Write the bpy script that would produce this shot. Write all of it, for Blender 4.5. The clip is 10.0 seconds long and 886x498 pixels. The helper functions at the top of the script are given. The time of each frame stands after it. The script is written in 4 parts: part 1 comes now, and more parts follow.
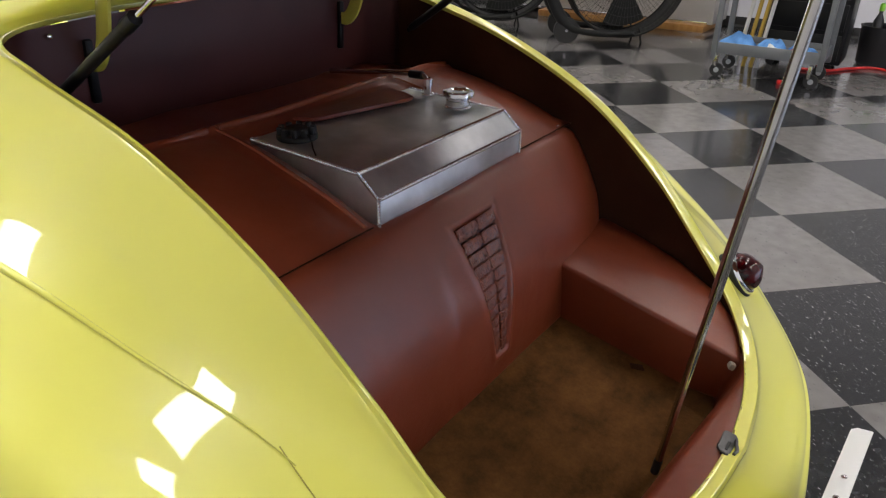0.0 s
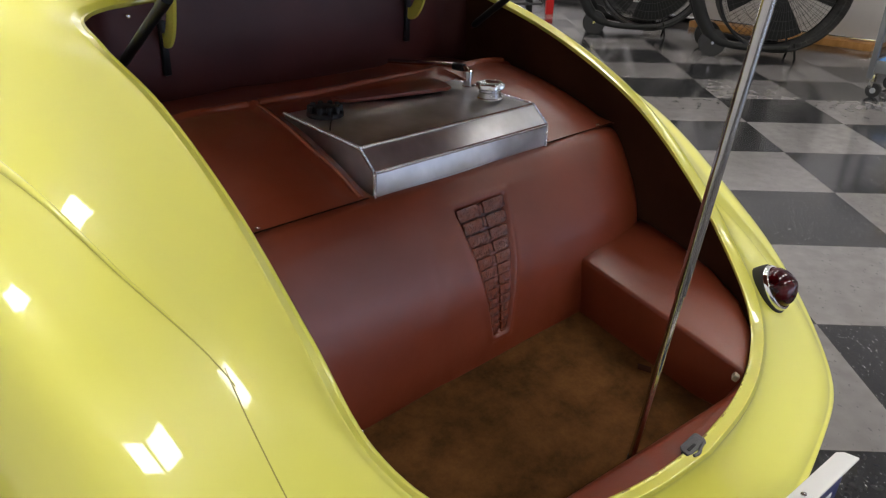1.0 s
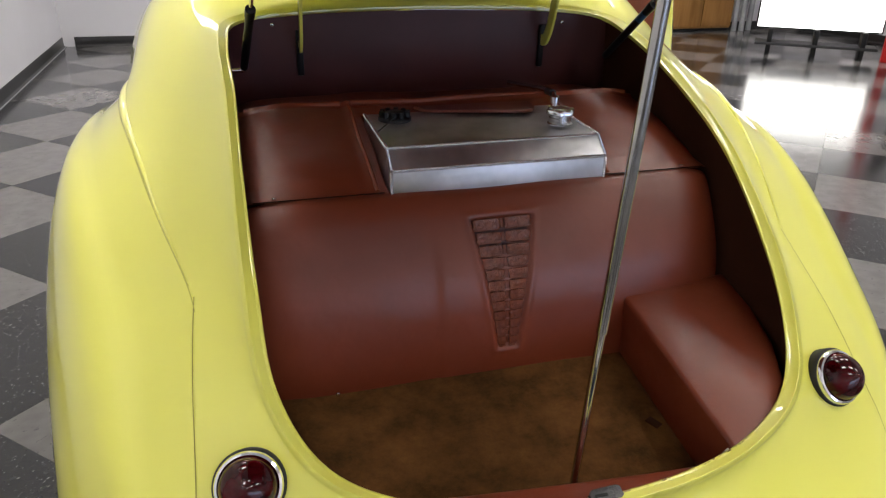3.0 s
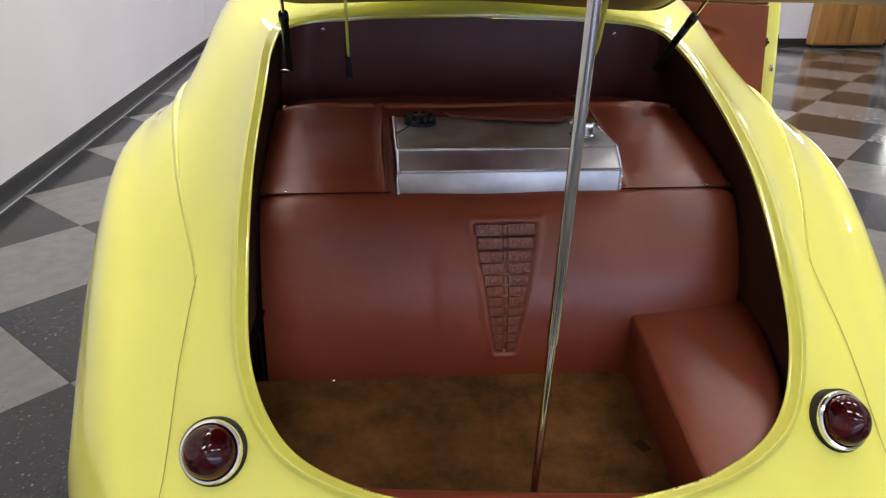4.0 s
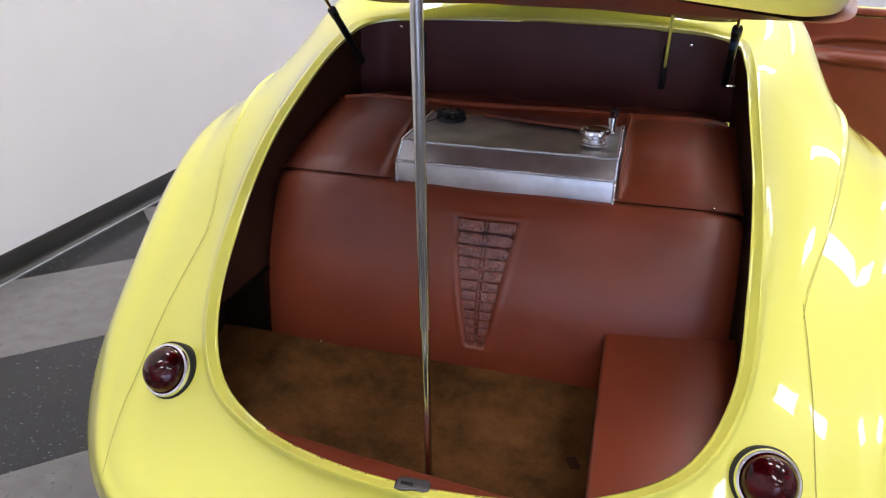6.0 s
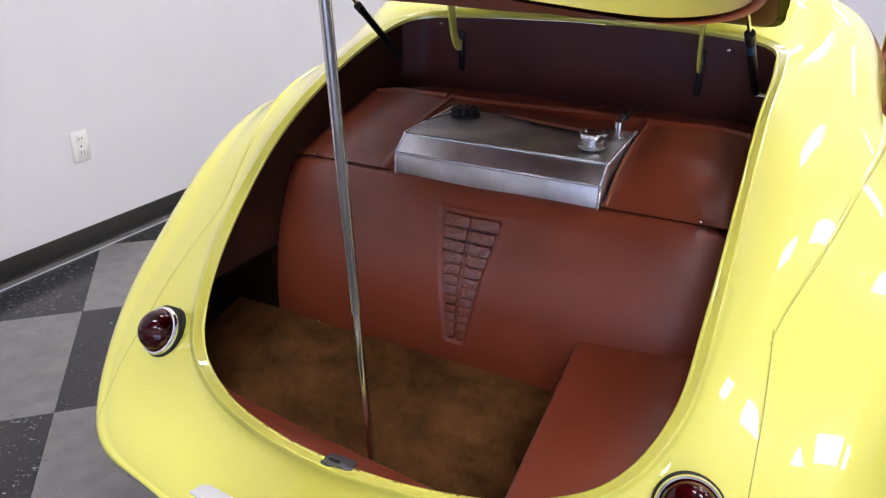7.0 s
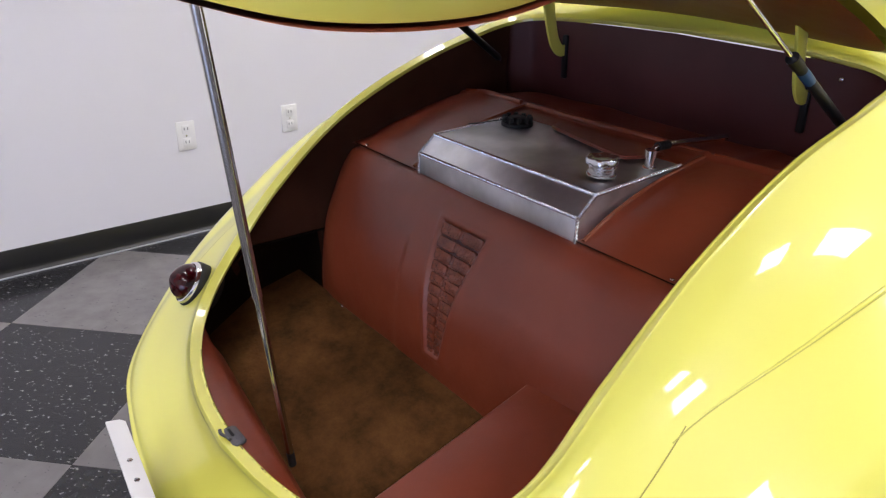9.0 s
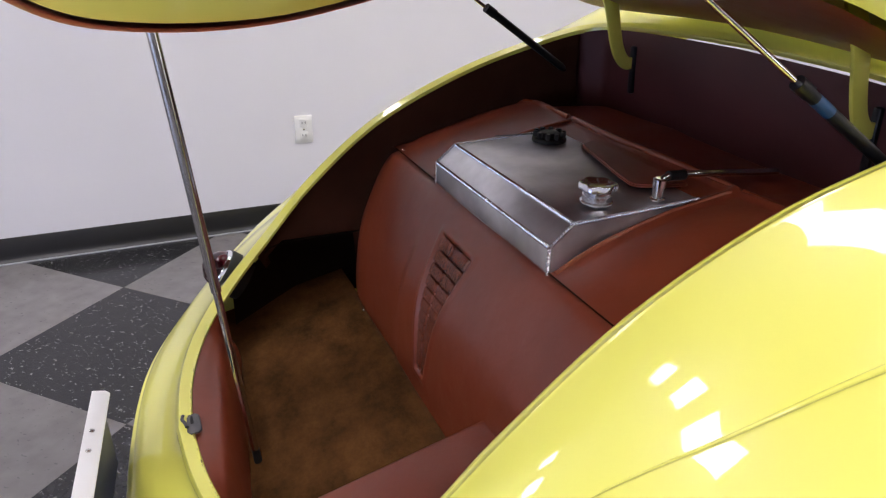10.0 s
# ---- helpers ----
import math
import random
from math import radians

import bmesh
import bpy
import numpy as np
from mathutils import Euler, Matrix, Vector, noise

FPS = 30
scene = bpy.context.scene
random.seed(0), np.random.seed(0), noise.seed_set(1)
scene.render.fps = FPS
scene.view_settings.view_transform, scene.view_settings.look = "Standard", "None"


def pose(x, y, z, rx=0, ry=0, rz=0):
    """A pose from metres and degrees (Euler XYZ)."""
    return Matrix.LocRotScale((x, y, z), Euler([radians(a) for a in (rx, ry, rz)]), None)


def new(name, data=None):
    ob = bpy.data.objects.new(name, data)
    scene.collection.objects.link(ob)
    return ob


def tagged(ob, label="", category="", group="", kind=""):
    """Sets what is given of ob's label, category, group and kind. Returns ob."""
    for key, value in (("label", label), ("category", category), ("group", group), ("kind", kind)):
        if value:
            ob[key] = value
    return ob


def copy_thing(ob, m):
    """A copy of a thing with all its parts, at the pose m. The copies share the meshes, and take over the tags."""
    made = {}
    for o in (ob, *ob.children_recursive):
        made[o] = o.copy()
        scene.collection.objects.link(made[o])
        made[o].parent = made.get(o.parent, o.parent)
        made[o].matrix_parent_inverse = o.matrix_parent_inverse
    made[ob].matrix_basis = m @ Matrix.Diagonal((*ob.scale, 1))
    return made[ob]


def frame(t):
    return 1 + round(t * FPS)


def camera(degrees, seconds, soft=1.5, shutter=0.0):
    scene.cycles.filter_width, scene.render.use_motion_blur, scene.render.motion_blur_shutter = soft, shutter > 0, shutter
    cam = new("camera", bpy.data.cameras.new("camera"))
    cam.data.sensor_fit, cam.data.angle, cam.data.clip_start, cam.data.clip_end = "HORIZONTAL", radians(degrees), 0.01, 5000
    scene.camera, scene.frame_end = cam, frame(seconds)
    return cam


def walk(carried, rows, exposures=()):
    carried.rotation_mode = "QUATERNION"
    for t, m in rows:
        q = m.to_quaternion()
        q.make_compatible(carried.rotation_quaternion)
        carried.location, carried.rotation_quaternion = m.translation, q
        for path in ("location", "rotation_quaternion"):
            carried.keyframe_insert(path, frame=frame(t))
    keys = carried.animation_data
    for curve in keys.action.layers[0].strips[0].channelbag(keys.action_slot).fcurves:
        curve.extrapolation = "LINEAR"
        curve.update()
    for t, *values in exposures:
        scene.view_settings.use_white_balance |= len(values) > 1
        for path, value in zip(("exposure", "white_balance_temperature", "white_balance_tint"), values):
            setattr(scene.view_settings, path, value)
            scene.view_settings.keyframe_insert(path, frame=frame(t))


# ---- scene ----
cam = camera(64.1, 10.0, soft=1.25)
ROWS = [
    (0.0, -0.9472, -0.2087, 1.242, 63.417, -0.863, -56.172),
    (0.5, -0.9091, -0.3458, 1.237, 63.592, -0.84, -49.192),
    (1.0, -0.8589, -0.4526, 1.2335, 63.827, -0.783, -43.322),
    (1.5, -0.7854, -0.5557, 1.2286, 64.621, -0.797, -36.753),
    (2.0, -0.6936, -0.6487, 1.2321, 64.806, -0.754, -29.939),
    (2.5, -0.5911, -0.7271, 1.237, 65.169, -0.859, -23.697),
    (3.0, -0.4699, -0.7963, 1.2401, 65.715, -0.812, -16.851),
    (4.5, -0.1367, -0.9024, 1.2492, 66.232, -0.932, -0.699),
    (5.0, -0.0102, -0.9274, 1.2516, 66.374, -1.058, 4.838),
    (5.5, 0.109, -0.9281, 1.251, 66.347, -1.124, 9.752),
    (6.0, 0.238, -0.9082, 1.2522, 66.235, -1.037, 14.927),
    (7.5, 0.6339, -0.7653, 1.2556, 65.805, -1.316, 32.468),
    (8.0, 0.7345, -0.673, 1.2545, 65.611, -1.399, 38.592),
    (8.5, 0.8297, -0.5601, 1.2546, 65.526, -1.321, 45.22),
    (9.0, 0.9153, -0.432, 1.2624, 65.403, -1.315, 51.714),
    (9.5, 0.9765, -0.2827, 1.2627, 65.465, -1.141, 59.005),
    (10.0, 1.024, -0.1222, 1.2615, 65.45, -1.189, 66.787),
]
walk(cam, [(t, pose(x, y, z, rx, ry, rz)) for t, x, y, z, rx, ry, rz in ROWS],
     exposures=[(0.0, -0.30, 7080, 9), (3.0, -0.29, 7080, 9), (4.5, -0.05, 6740, 13), (5.5, -0.03, 6640, 14), (7.5, 0.01, 6430, 18), (10.0, -0.16, 6620, 18)])


# ---------------------------------------------------------------- world and lamps
world = bpy.data.worlds.new("world")
scene.world = world
world.use_nodes = True
world.node_tree.nodes["Background"].inputs[0].default_value = (0.75, 0.8, 0.9, 1)
world.node_tree.nodes["Background"].inputs[1].default_value = 0.05
CEILING = 4.6
PANEL_GLOW = 28.3

# ---------------------------------------------------------------- materials
def material(name, color=(0.5, 0.5, 0.5), rough=0.5, metal=0.0, coat=0.0, spec=0.5):
    m = bpy.data.materials.new(name)
    m.use_nodes = True
    b = m.node_tree.nodes["Principled BSDF"]
    b.inputs["Base Color"].default_value = (*color, 1)
    b.inputs["Roughness"].default_value = rough
    b.inputs["Metallic"].default_value = metal
    b.inputs["Coat Weight"].default_value = coat
    b.inputs["Coat Roughness"].default_value = 0.03
    b.inputs["Specular IOR Level"].default_value = spec
    return m


def node(m, kind, **values):
    n = m.node_tree.nodes.new(kind)
    for key, value in values.items():
        if key in n.inputs:
            n.inputs[key].default_value = value
    return n


def link(m, a, b):
    m.node_tree.links.new(a, b)


def bsdf(m):
    return m.node_tree.nodes["Principled BSDF"]


def mottle(m, colors, scale, detail=4.0, coords="Object", at=(0.3, 0.7), rough=None):
    """Base colour that wanders between two colours; optionally the gloss too."""
    tc = node(m, "ShaderNodeTexCoord")
    nz = node(m, "ShaderNodeTexNoise", Scale=scale, Detail=detail)
    link(m, tc.outputs[coords], nz.inputs["Vector"])
    ramp = node(m, "ShaderNodeValToRGB")
    ramp.color_ramp.elements[0].position, ramp.color_ramp.elements[1].position = at
    ramp.color_ramp.elements[0].color = (*colors[0], 1)
    ramp.color_ramp.elements[1].color = (*colors[1], 1)
    link(m, nz.outputs["Fac"], ramp.inputs["Fac"])
    link(m, ramp.outputs["Color"], bsdf(m).inputs["Base Color"])
    if rough:
        mr = node(m, "ShaderNodeMapRange")
        mr.inputs["To Min"].default_value, mr.inputs["To Max"].default_value = rough
        link(m, nz.outputs["Fac"], mr.inputs["Value"])
        link(m, mr.outputs["Result"], bsdf(m).inputs["Roughness"])
    return tc, nz, ramp


def relief(m, scale, strength, distance=0.001, kind="ShaderNodeTexNoise", coords="Object", detail=3.0):
    tc = node(m, "ShaderNodeTexCoord")
    t = node(m, kind, Scale=scale)
    if "Detail" in t.inputs:
        t.inputs["Detail"].default_value = detail
    link(m, tc.outputs[coords], t.inputs["Vector"])
    bump = node(m, "ShaderNodeBump")
    bump.inputs["Strength"].default_value, bump.inputs["Distance"].default_value = strength, distance
    link(m, t.outputs["Distance" if kind == "ShaderNodeTexVoronoi" else "Fac"], bump.inputs["Height"])
    link(m, bump.outputs["Normal"], bsdf(m).inputs["Normal"])
    return bump


PAINT = material("yellow_paint", (0.80, 0.76, 0.12), 0.32, 0, 1.0)
mottle(PAINT, ((0.78, 0.75, 0.122), (0.80, 0.775, 0.132)), 3.0, 2)
LEATHER = material("brown_leather", (0.22, 0.06, 0.03), 0.42, spec=0.58)
mottle(LEATHER, ((0.163, 0.0294, 0.0116), (0.228, 0.0450, 0.0178)), 5.0, 7, rough=(0.27, 0.42))
grain = relief(LEATHER, 900.0, 0.18, 0.0006, "ShaderNodeTexVoronoi")
soft = relief(LEATHER, 16.0, 0.35, 0.006, detail=4.0)
link(LEATHER, soft.outputs["Normal"], grain.inputs["Normal"])
link(LEATHER, grain.outputs["Normal"], bsdf(LEATHER).inputs["Normal"])
MAROON = material("maroon_leather", (0.12, 0.045, 0.04), 0.46, spec=0.34)
mottle(MAROON, ((0.066, 0.0185, 0.0185), (0.090, 0.026, 0.0255)), 5.0, 4)
relief(MAROON, 900.0, 0.15, 0.0005, "ShaderNodeTexVoronoi")
DARK_LINING = material("dark_lining", (0.07, 0.03, 0.018), 0.85, spec=0.1)
mottle(DARK_LINING, ((0.042, 0.0155, 0.0084), (0.068, 0.0255, 0.0138)), 8.0, 5)
relief(DARK_LINING, 700.0, 0.2, 0.0006)
CROC = material("crocodile_leather", (0.17, 0.05, 0.028), 0.22, spec=0.8)
mottle(CROC, ((0.13, 0.026, 0.011), (0.23, 0.052, 0.021)), 2.0, 4)
tc = node(CROC, "ShaderNodeTexCoord")
mp = node(CROC, "ShaderNodeMapping")
mp.inputs["Scale"].default_value = (4.5, 1.0, 1.3)
info = node(CROC, "ShaderNodeObjectInfo")
add = node(CROC, "ShaderNodeVectorMath")
link(CROC, tc.outputs["Object"], mp.inputs["Vector"])
link(CROC, mp.outputs["Vector"], add.inputs[0])
link(CROC, info.outputs["Random"], add.inputs[1])
wr = node(CROC, "ShaderNodeTexNoise", Scale=2.2, Detail=4.0)
link(CROC, add.outputs[0], wr.inputs["Vector"])
bp = node(CROC, "ShaderNodeBump")
bp.inputs["Strength"].default_value, bp.inputs["Distance"].default_value = 0.3, 0.06
link(CROC, wr.outputs["Fac"], bp.inputs["Height"])
link(CROC, bp.outputs["Normal"], bsdf(CROC).inputs["Normal"])
# near-black: the shade inside the hollow and seam is put into the colour
RECESS_SHADE = material("recess_shade", (0.018, 0.011, 0.007), 0.95, spec=0.05)
relief(RECESS_SHADE, 300.0, 0.3, 0.002)
CARPET = material("brown_suede_floor", (0.15, 0.08, 0.03), 0.95, spec=0.1)
tc, nz, rp = mottle(CARPET, ((0.045, 0.0195, 0.0066), (0.196, 0.0845, 0.0260)), 9.0, 14, at=(0.33, 0.76))
nz.inputs["Roughness"].default_value = 0.74
mp = node(CARPET, "ShaderNodeMapping")
mp.inputs["Scale"].default_value = (1.0, 1.15, 1)
link(CARPET, tc.outputs["Object"], mp.inputs["Vector"])
link(CARPET, mp.outputs["Vector"], nz.inputs["Vector"])
relief(CARPET, 130.0, 0.55, 0.004, detail=8.0)
ALU = material("brushed_aluminium", (0.72, 0.72, 0.73), 0.34, 1.0)
mottle(ALU, ((0.50, 0.50, 0.51), (0.86, 0.86, 0.88)), 9.0, 9, at=(0.34, 0.66), rough=(0.28, 0.56))
relief(ALU, 160.0, 0.06, 0.0005)
WELD = material("weld_bead", (0.75, 0.75, 0.76), 0.25, 1.0)
relief(WELD, 240.0, 0.6, 0.002)
CHROME = material("chrome", (0.86, 0.86, 0.87), 0.06, 1.0)
CAST = material("polished_cast_aluminium", (0.74, 0.74, 0.75), 0.22, 1.0)
relief(CAST, 220.0, 0.1, 0.0006)
STEEL = material("polished_steel", (0.55, 0.54, 0.52), 0.17, 1.0)
BLACK = material("black_plastic", (0.010, 0.010, 0.011), 0.38, spec=0.25)
RUBBER = material("black_rubber", (0.015, 0.015, 0.015), 0.7)
RED_GLASS = material("red_lens", (0.22, 0.005, 0.01), 0.02, 0, 0.0, 0.4)
mottle(RED_GLASS, ((0.014, 0.0005, 0.001), (0.075, 0.002, 0.004)), 30.0, 2)
BLUE = material("blue_label", (0.01, 0.06, 0.16), 0.4)
WHITE_METAL = material("white_painted_metal", (0.78, 0.78, 0.77), 0.35)
NAVY = material("navy_print", (0.02, 0.03, 0.12), 0.4)
WALL = material("white_wall_paint", (0.72, 0.71, 0.73), 0.85, spec=0.2)
mottle(WALL, ((0.69, 0.685, 0.725), (0.725, 0.718, 0.762)), 1.3, 3)
relief(WALL, 130.0, 0.12, 0.001)
BASE = material("black_vinyl_base", (0.012, 0.012, 0.013), 0.35)
CEIL = material("ceiling_tile_white", (0.75, 0.75, 0.74), 0.9)
relief(CEIL, 60.0, 0.2, 0.002)
GROUT = material("floor_adhesive", (0.06, 0.06, 0.06), 0.6)
WOOD = material("orange_wood", (0.42, 0.20, 0.06), 0.4)
tc, nz, rp = mottle(WOOD, ((0.34, 0.155, 0.04), (0.50, 0.255, 0.085)), 2.5, 6)
mp = node(WOOD, "ShaderNodeMapping")
mp.inputs["Scale"].default_value = (7, 7, 0.6)
link(WOOD, tc.outputs["Object"], mp.inputs["Vector"])
link(WOOD, mp.outputs["Vector"], nz.inputs["Vector"])
GREY_STEEL = material("grey_cart_steel", (0.16, 0.17, 0.18), 0.45, 0.3)
mottle(GREY_STEEL, ((0.13, 0.14, 0.15), (0.19, 0.20, 0.21)), 4, 4)
FAN_BLACK = material("black_fan_steel", (0.014, 0.014, 0.014), 0.6, spec=0.25)
FAN_WIRE = material("dark_wire", (0.03, 0.03, 0.03), 0.6)
RED = material("red_plastic", (0.6, 0.02, 0.02), 0.4)
CLOTH_BLUE = material("blue_cloth", (0.10, 0.28, 0.62), 0.9)
mottle(CLOTH_BLUE, ((0.07, 0.21, 0.5), (0.14, 0.36, 0.72)), 14, 4)
CLOTH_WHITE = material("white_cloth", (0.7, 0.7, 0.66), 0.9)
GREEN = material("green_cap", (0.25, 0.6, 0.05), 0.4)
YELLOW_WOOD = material("yellow_handle", (0.55, 0.36, 0.06), 0.5)
SHADOW_GREY = material("dark_grey_panel", (0.03, 0.03, 0.033), 0.5)
GREY_CURTAIN = material("grey_sheet", (0.33, 0.34, 0.36), 0.6)


def glowing(name, color, strength):
    m = bpy.data.materials.new(name)
    m.use_nodes = True
    b = m.node_tree.nodes["Principled BSDF"]
    b.inputs["Base Color"].default_value = (*color, 1)
    b.inputs["Emission Color"].default_value = (*color, 1)
    b.inputs["Emission Strength"].default_value = strength
    return m


LAMP_GLOW = glowing("lit_diffuser", (0.98, 0.98, 1.0), PANEL_GLOW)
DAYLIGHT = glowing("daylight_behind_glass", (0.52, 0.67, 1.0), 4.7)
WINDOW_GLOW = glowing("lit_white_screen", (0.95, 0.97, 1.0), 5.0)


def tile_material(name, low, high, fleck, amount, mottle_size=16.0, chip_size=52.0):
    """Waxed vinyl tile: mottled ground with chips of another tone; each tile a little different."""
    m = material(name, low, 0.16)
    tc, nz, ramp = mottle(m, (low, high), mottle_size, 6, coords="Object")
    info = node(m, "ShaderNodeObjectInfo")
    shift = node(m, "ShaderNodeVectorMath")
    shift.operation = "ADD"
    link(m, tc.outputs["Object"], shift.inputs[0])
    link(m, info.outputs["Random"], shift.inputs[1])
    scaled = node(m, "ShaderNodeVectorMath")
    scaled.operation = "MULTIPLY"
    scaled.inputs[1].default_value = (1, 1.6, 1)
    link(m, shift.outputs[0], scaled.inputs[0])
    link(m, shift.outputs[0], nz.inputs["Vector"])
    chips = node(m, "ShaderNodeTexNoise", Scale=chip_size, Detail=2.5)
    link(m, scaled.outputs[0], chips.inputs["Vector"])
    cut = node(m, "ShaderNodeValToRGB")
    cut.color_ramp.elements[0].position, cut.color_ramp.elements[1].position = amount, amount + 0.05
    link(m, chips.outputs["Fac"], cut.inputs["Fac"])
    mix = node(m, "ShaderNodeMix")
    mix.data_type = "RGBA"
    link(m, cut.outputs["Color"], mix.inputs["Factor"])
    link(m, ramp.outputs["Color"], mix.inputs["A"])
    mix.inputs["B"].default_value = (*fleck, 1)
    tone = node(m, "ShaderNodeMapRange")
    tone.inputs["To Min"].default_value, tone.inputs["To Max"].default_value = 0.9, 1.1
    link(m, info.outputs["Random"], tone.inputs["Value"])
    hsv = node(m, "ShaderNodeHueSaturation")
    link(m, tone.outputs["Result"], hsv.inputs["Value"])
    link(m, mix.outputs["Result"], hsv.inputs["Color"])
    link(m, hsv.outputs["Color"], bsdf(m).inputs["Base Color"])
    wear = node(m, "ShaderNodeTexNoise", Scale=3.0, Detail=5.0)
    link(m, shift.outputs[0], wear.inputs["Vector"])
    mr = node(m, "ShaderNodeMapRange")
    mr.inputs["To Min"].default_value, mr.inputs["To Max"].default_value = 0.08, 0.24
    link(m, wear.outputs["Fac"], mr.inputs["Value"])
    link(m, mr.outputs["Result"], bsdf(m).inputs["Roughness"])
    return m


TILE_LIGHT = tile_material("grey_vinyl_tile", (0.140, 0.132, 0.131), (0.178, 0.168, 0.167), (0.105, 0.102, 0.105), 0.66)
TILE_DARK = tile_material("black_vinyl_tile", (0.010, 0.010, 0.0115), (0.027, 0.027, 0.029), (0.20, 0.20, 0.20), 0.648, 42.0, 78.0)


# ---------------------------------------------------------------- building helpers
def mesh_of(name, verts, faces, mat=None, smooth=True):
    me = bpy.data.meshes.new(name)
    me.from_pydata([tuple(map(float, v)) for v in verts], [], [tuple(map(int, q)) for q in faces])
    if mat:
        me.materials.append(mat)
    if smooth:
        me.shade_smooth()
    me.update()
    return me


def bm_mesh(name, bm, mat=None, smooth=False, angle=None):
    me = bpy.data.meshes.new(name)
    bm.to_mesh(me)
    bm.free()
    if mat:
        me.materials.append(mat)
    if smooth or angle:
        me.shade_smooth()
        if angle:
            me.set_sharp_from_angle(angle=radians(angle))
    return me


def part(name, me, parent, label="", m=None):
    ob = new(name, me)
    ob.parent = parent
    if m is not None:
        ob.matrix_basis = m
    if label:
        ob["label"] = label
    return ob


def thing(name, label, category, me=None, m=None, group="", kind=""):
    ob = new(name, me)
    if m is not None:
        ob.matrix_basis = m
    return tagged(ob, label, category, group, kind)


def box_mesh(name, size, mat, bevel=0.004, at=(0, 0, 0), segments=2):
    bm = bmesh.new()
    bmesh.ops.create_cube(bm, size=1.0)
    for v in bm.verts:
        v.co = Vector((v.co[i] * size[i] + at[i] for i in range(3)))
    if bevel:
        bmesh.ops.bevel(bm, geom=bm.edges[:], offset=bevel, segments=segments, affect="EDGES", profile=0.5)
    return bm_mesh(name, bm, mat, angle=40)


def spline(points, per=8):
    """A smooth curve through the points."""
    c = np.array(points, float)
    ext = np.vstack([2 * c[0] - c[1], c, 2 * c[-1] - c[-2]])
    out = []
    for i in range(len(c) - 1):
        a, b, d, e = ext[i:i + 4]
        for k in range(per):
            v = k / per
            out.append(0.5 * (2 * b + (d - a) * v + (2 * a - 5 * b + 4 * d - e) * v * v + (3 * b - a - 3 * d + e) * v ** 3))
    out.append(c[-1])
    return np.array(out)


def tube_mesh(name, points, radius, mat, sides=12, caps=True, flat=1.0, side_dir=None):
    """A tube along points; radius a number or one for each point; flat squeezes it across side_dir."""
    pts = [Vector(p) for p in points]
    n = len(pts)
    rad = [radius] * n if isinstance(radius, (int, float)) else list(radius)
    verts, faces = [], []
    prev = None
    for i, p in enumerate(pts):
        t = (pts[min(i + 1, n - 1)] - pts[max(i - 1, 0)]).normalized()
        ref = Vector(side_dir) if side_dir else (prev if prev is not None else (Vector((1, 0, 0)) if abs(t.x) < 0.8 else Vector((0, 1, 0))))
        a = (ref - t * ref.dot(t)).normalized()
        prev = a
        b = t.cross(a)
        for k in range(sides):
            w = 2 * math.pi * k / sides
            verts.append(p + a * math.cos(w) * rad[i] + b * math.sin(w) * rad[i] * flat)
    for i in range(n - 1):
        for k in range(sides):
            q, r = i * sides + k, i * sides + (k + 1) % sides
            faces.append((q, r, r + sides, q + sides))
    if caps:
        faces.append(tuple(range(sides))[::-1])
        faces.append(tuple(range((n - 1) * sides, n * sides)))
    me = mesh_of(name, verts, faces, mat)
    me.set_sharp_from_angle(angle=radians(50))
    return me


def lathe_mesh(name, profile, mat, sides=28, sharp=45):
    """A body of revolution about z from (radius, z) pairs."""
    verts, faces = [], []
    for r, z in profile:
        for k in range(sides):
            w = 2 * math.pi * k / sides
            verts.append((r * math.cos(w), r * math.sin(w), z))
    for i in range(len(profile) - 1):
        for k in range(sides):
            a, b = i * sides + k, i * sides + (k + 1) % sides
            faces.append((a, b, b + sides, a + sides))
    faces.append(tuple(range(sides))[::-1])
    faces.append(tuple(range((len(profile) - 1) * sides, len(profile) * sides)))
    me = mesh_of(name, verts, faces, mat)
    me.set_sharp_from_angle(angle=radians(sharp))
    return me


def grid_mesh(name, rows, mat, closed=False):
    """Rows of points, each of one length, as one smooth sheet."""
    rows = np.array(rows, float)
    r, c, _ = rows.shape
    faces = []
    for i in range(r - 1):
        for k in range(c - 1 + (1 if closed else 0)):
            k2 = (k + 1) % c
            faces.append((i * c + k, i * c + k2, (i + 1) * c + k2, (i + 1) * c + k))
    return mesh_of(name, rows.reshape(-1, 3), faces, mat)


def extrude_mesh(name, outline, depth, mat, bevel=0.0, sharp=35):
    """A flat outline in the xz-plane, with thickness along y."""
    bm = bmesh.new()
    a = [bm.verts.new((x, 0, z)) for x, z in outline]
    f = bm.faces.new(a)
    ext = bmesh.ops.extrude_face_region(bm, geom=[f])
    for v in ext["geom"]:
        if isinstance(v, bmesh.types.BMVert):
            v.co.y += depth
    bmesh.ops.recalc_face_normals(bm, faces=bm.faces[:])
    if bevel:
        bmesh.ops.bevel(bm, geom=bm.edges[:], offset=bevel, segments=2, affect="EDGES", profile=0.5)
    return bm_mesh(name, bm, mat, angle=sharp)


# ---------------------------------------------------------------- the room
XL, XR, YB, YF = -2.012, 7.55, -5.0, 8.12
SKEW = 0.86      # the long wall is not quite parallel to the car

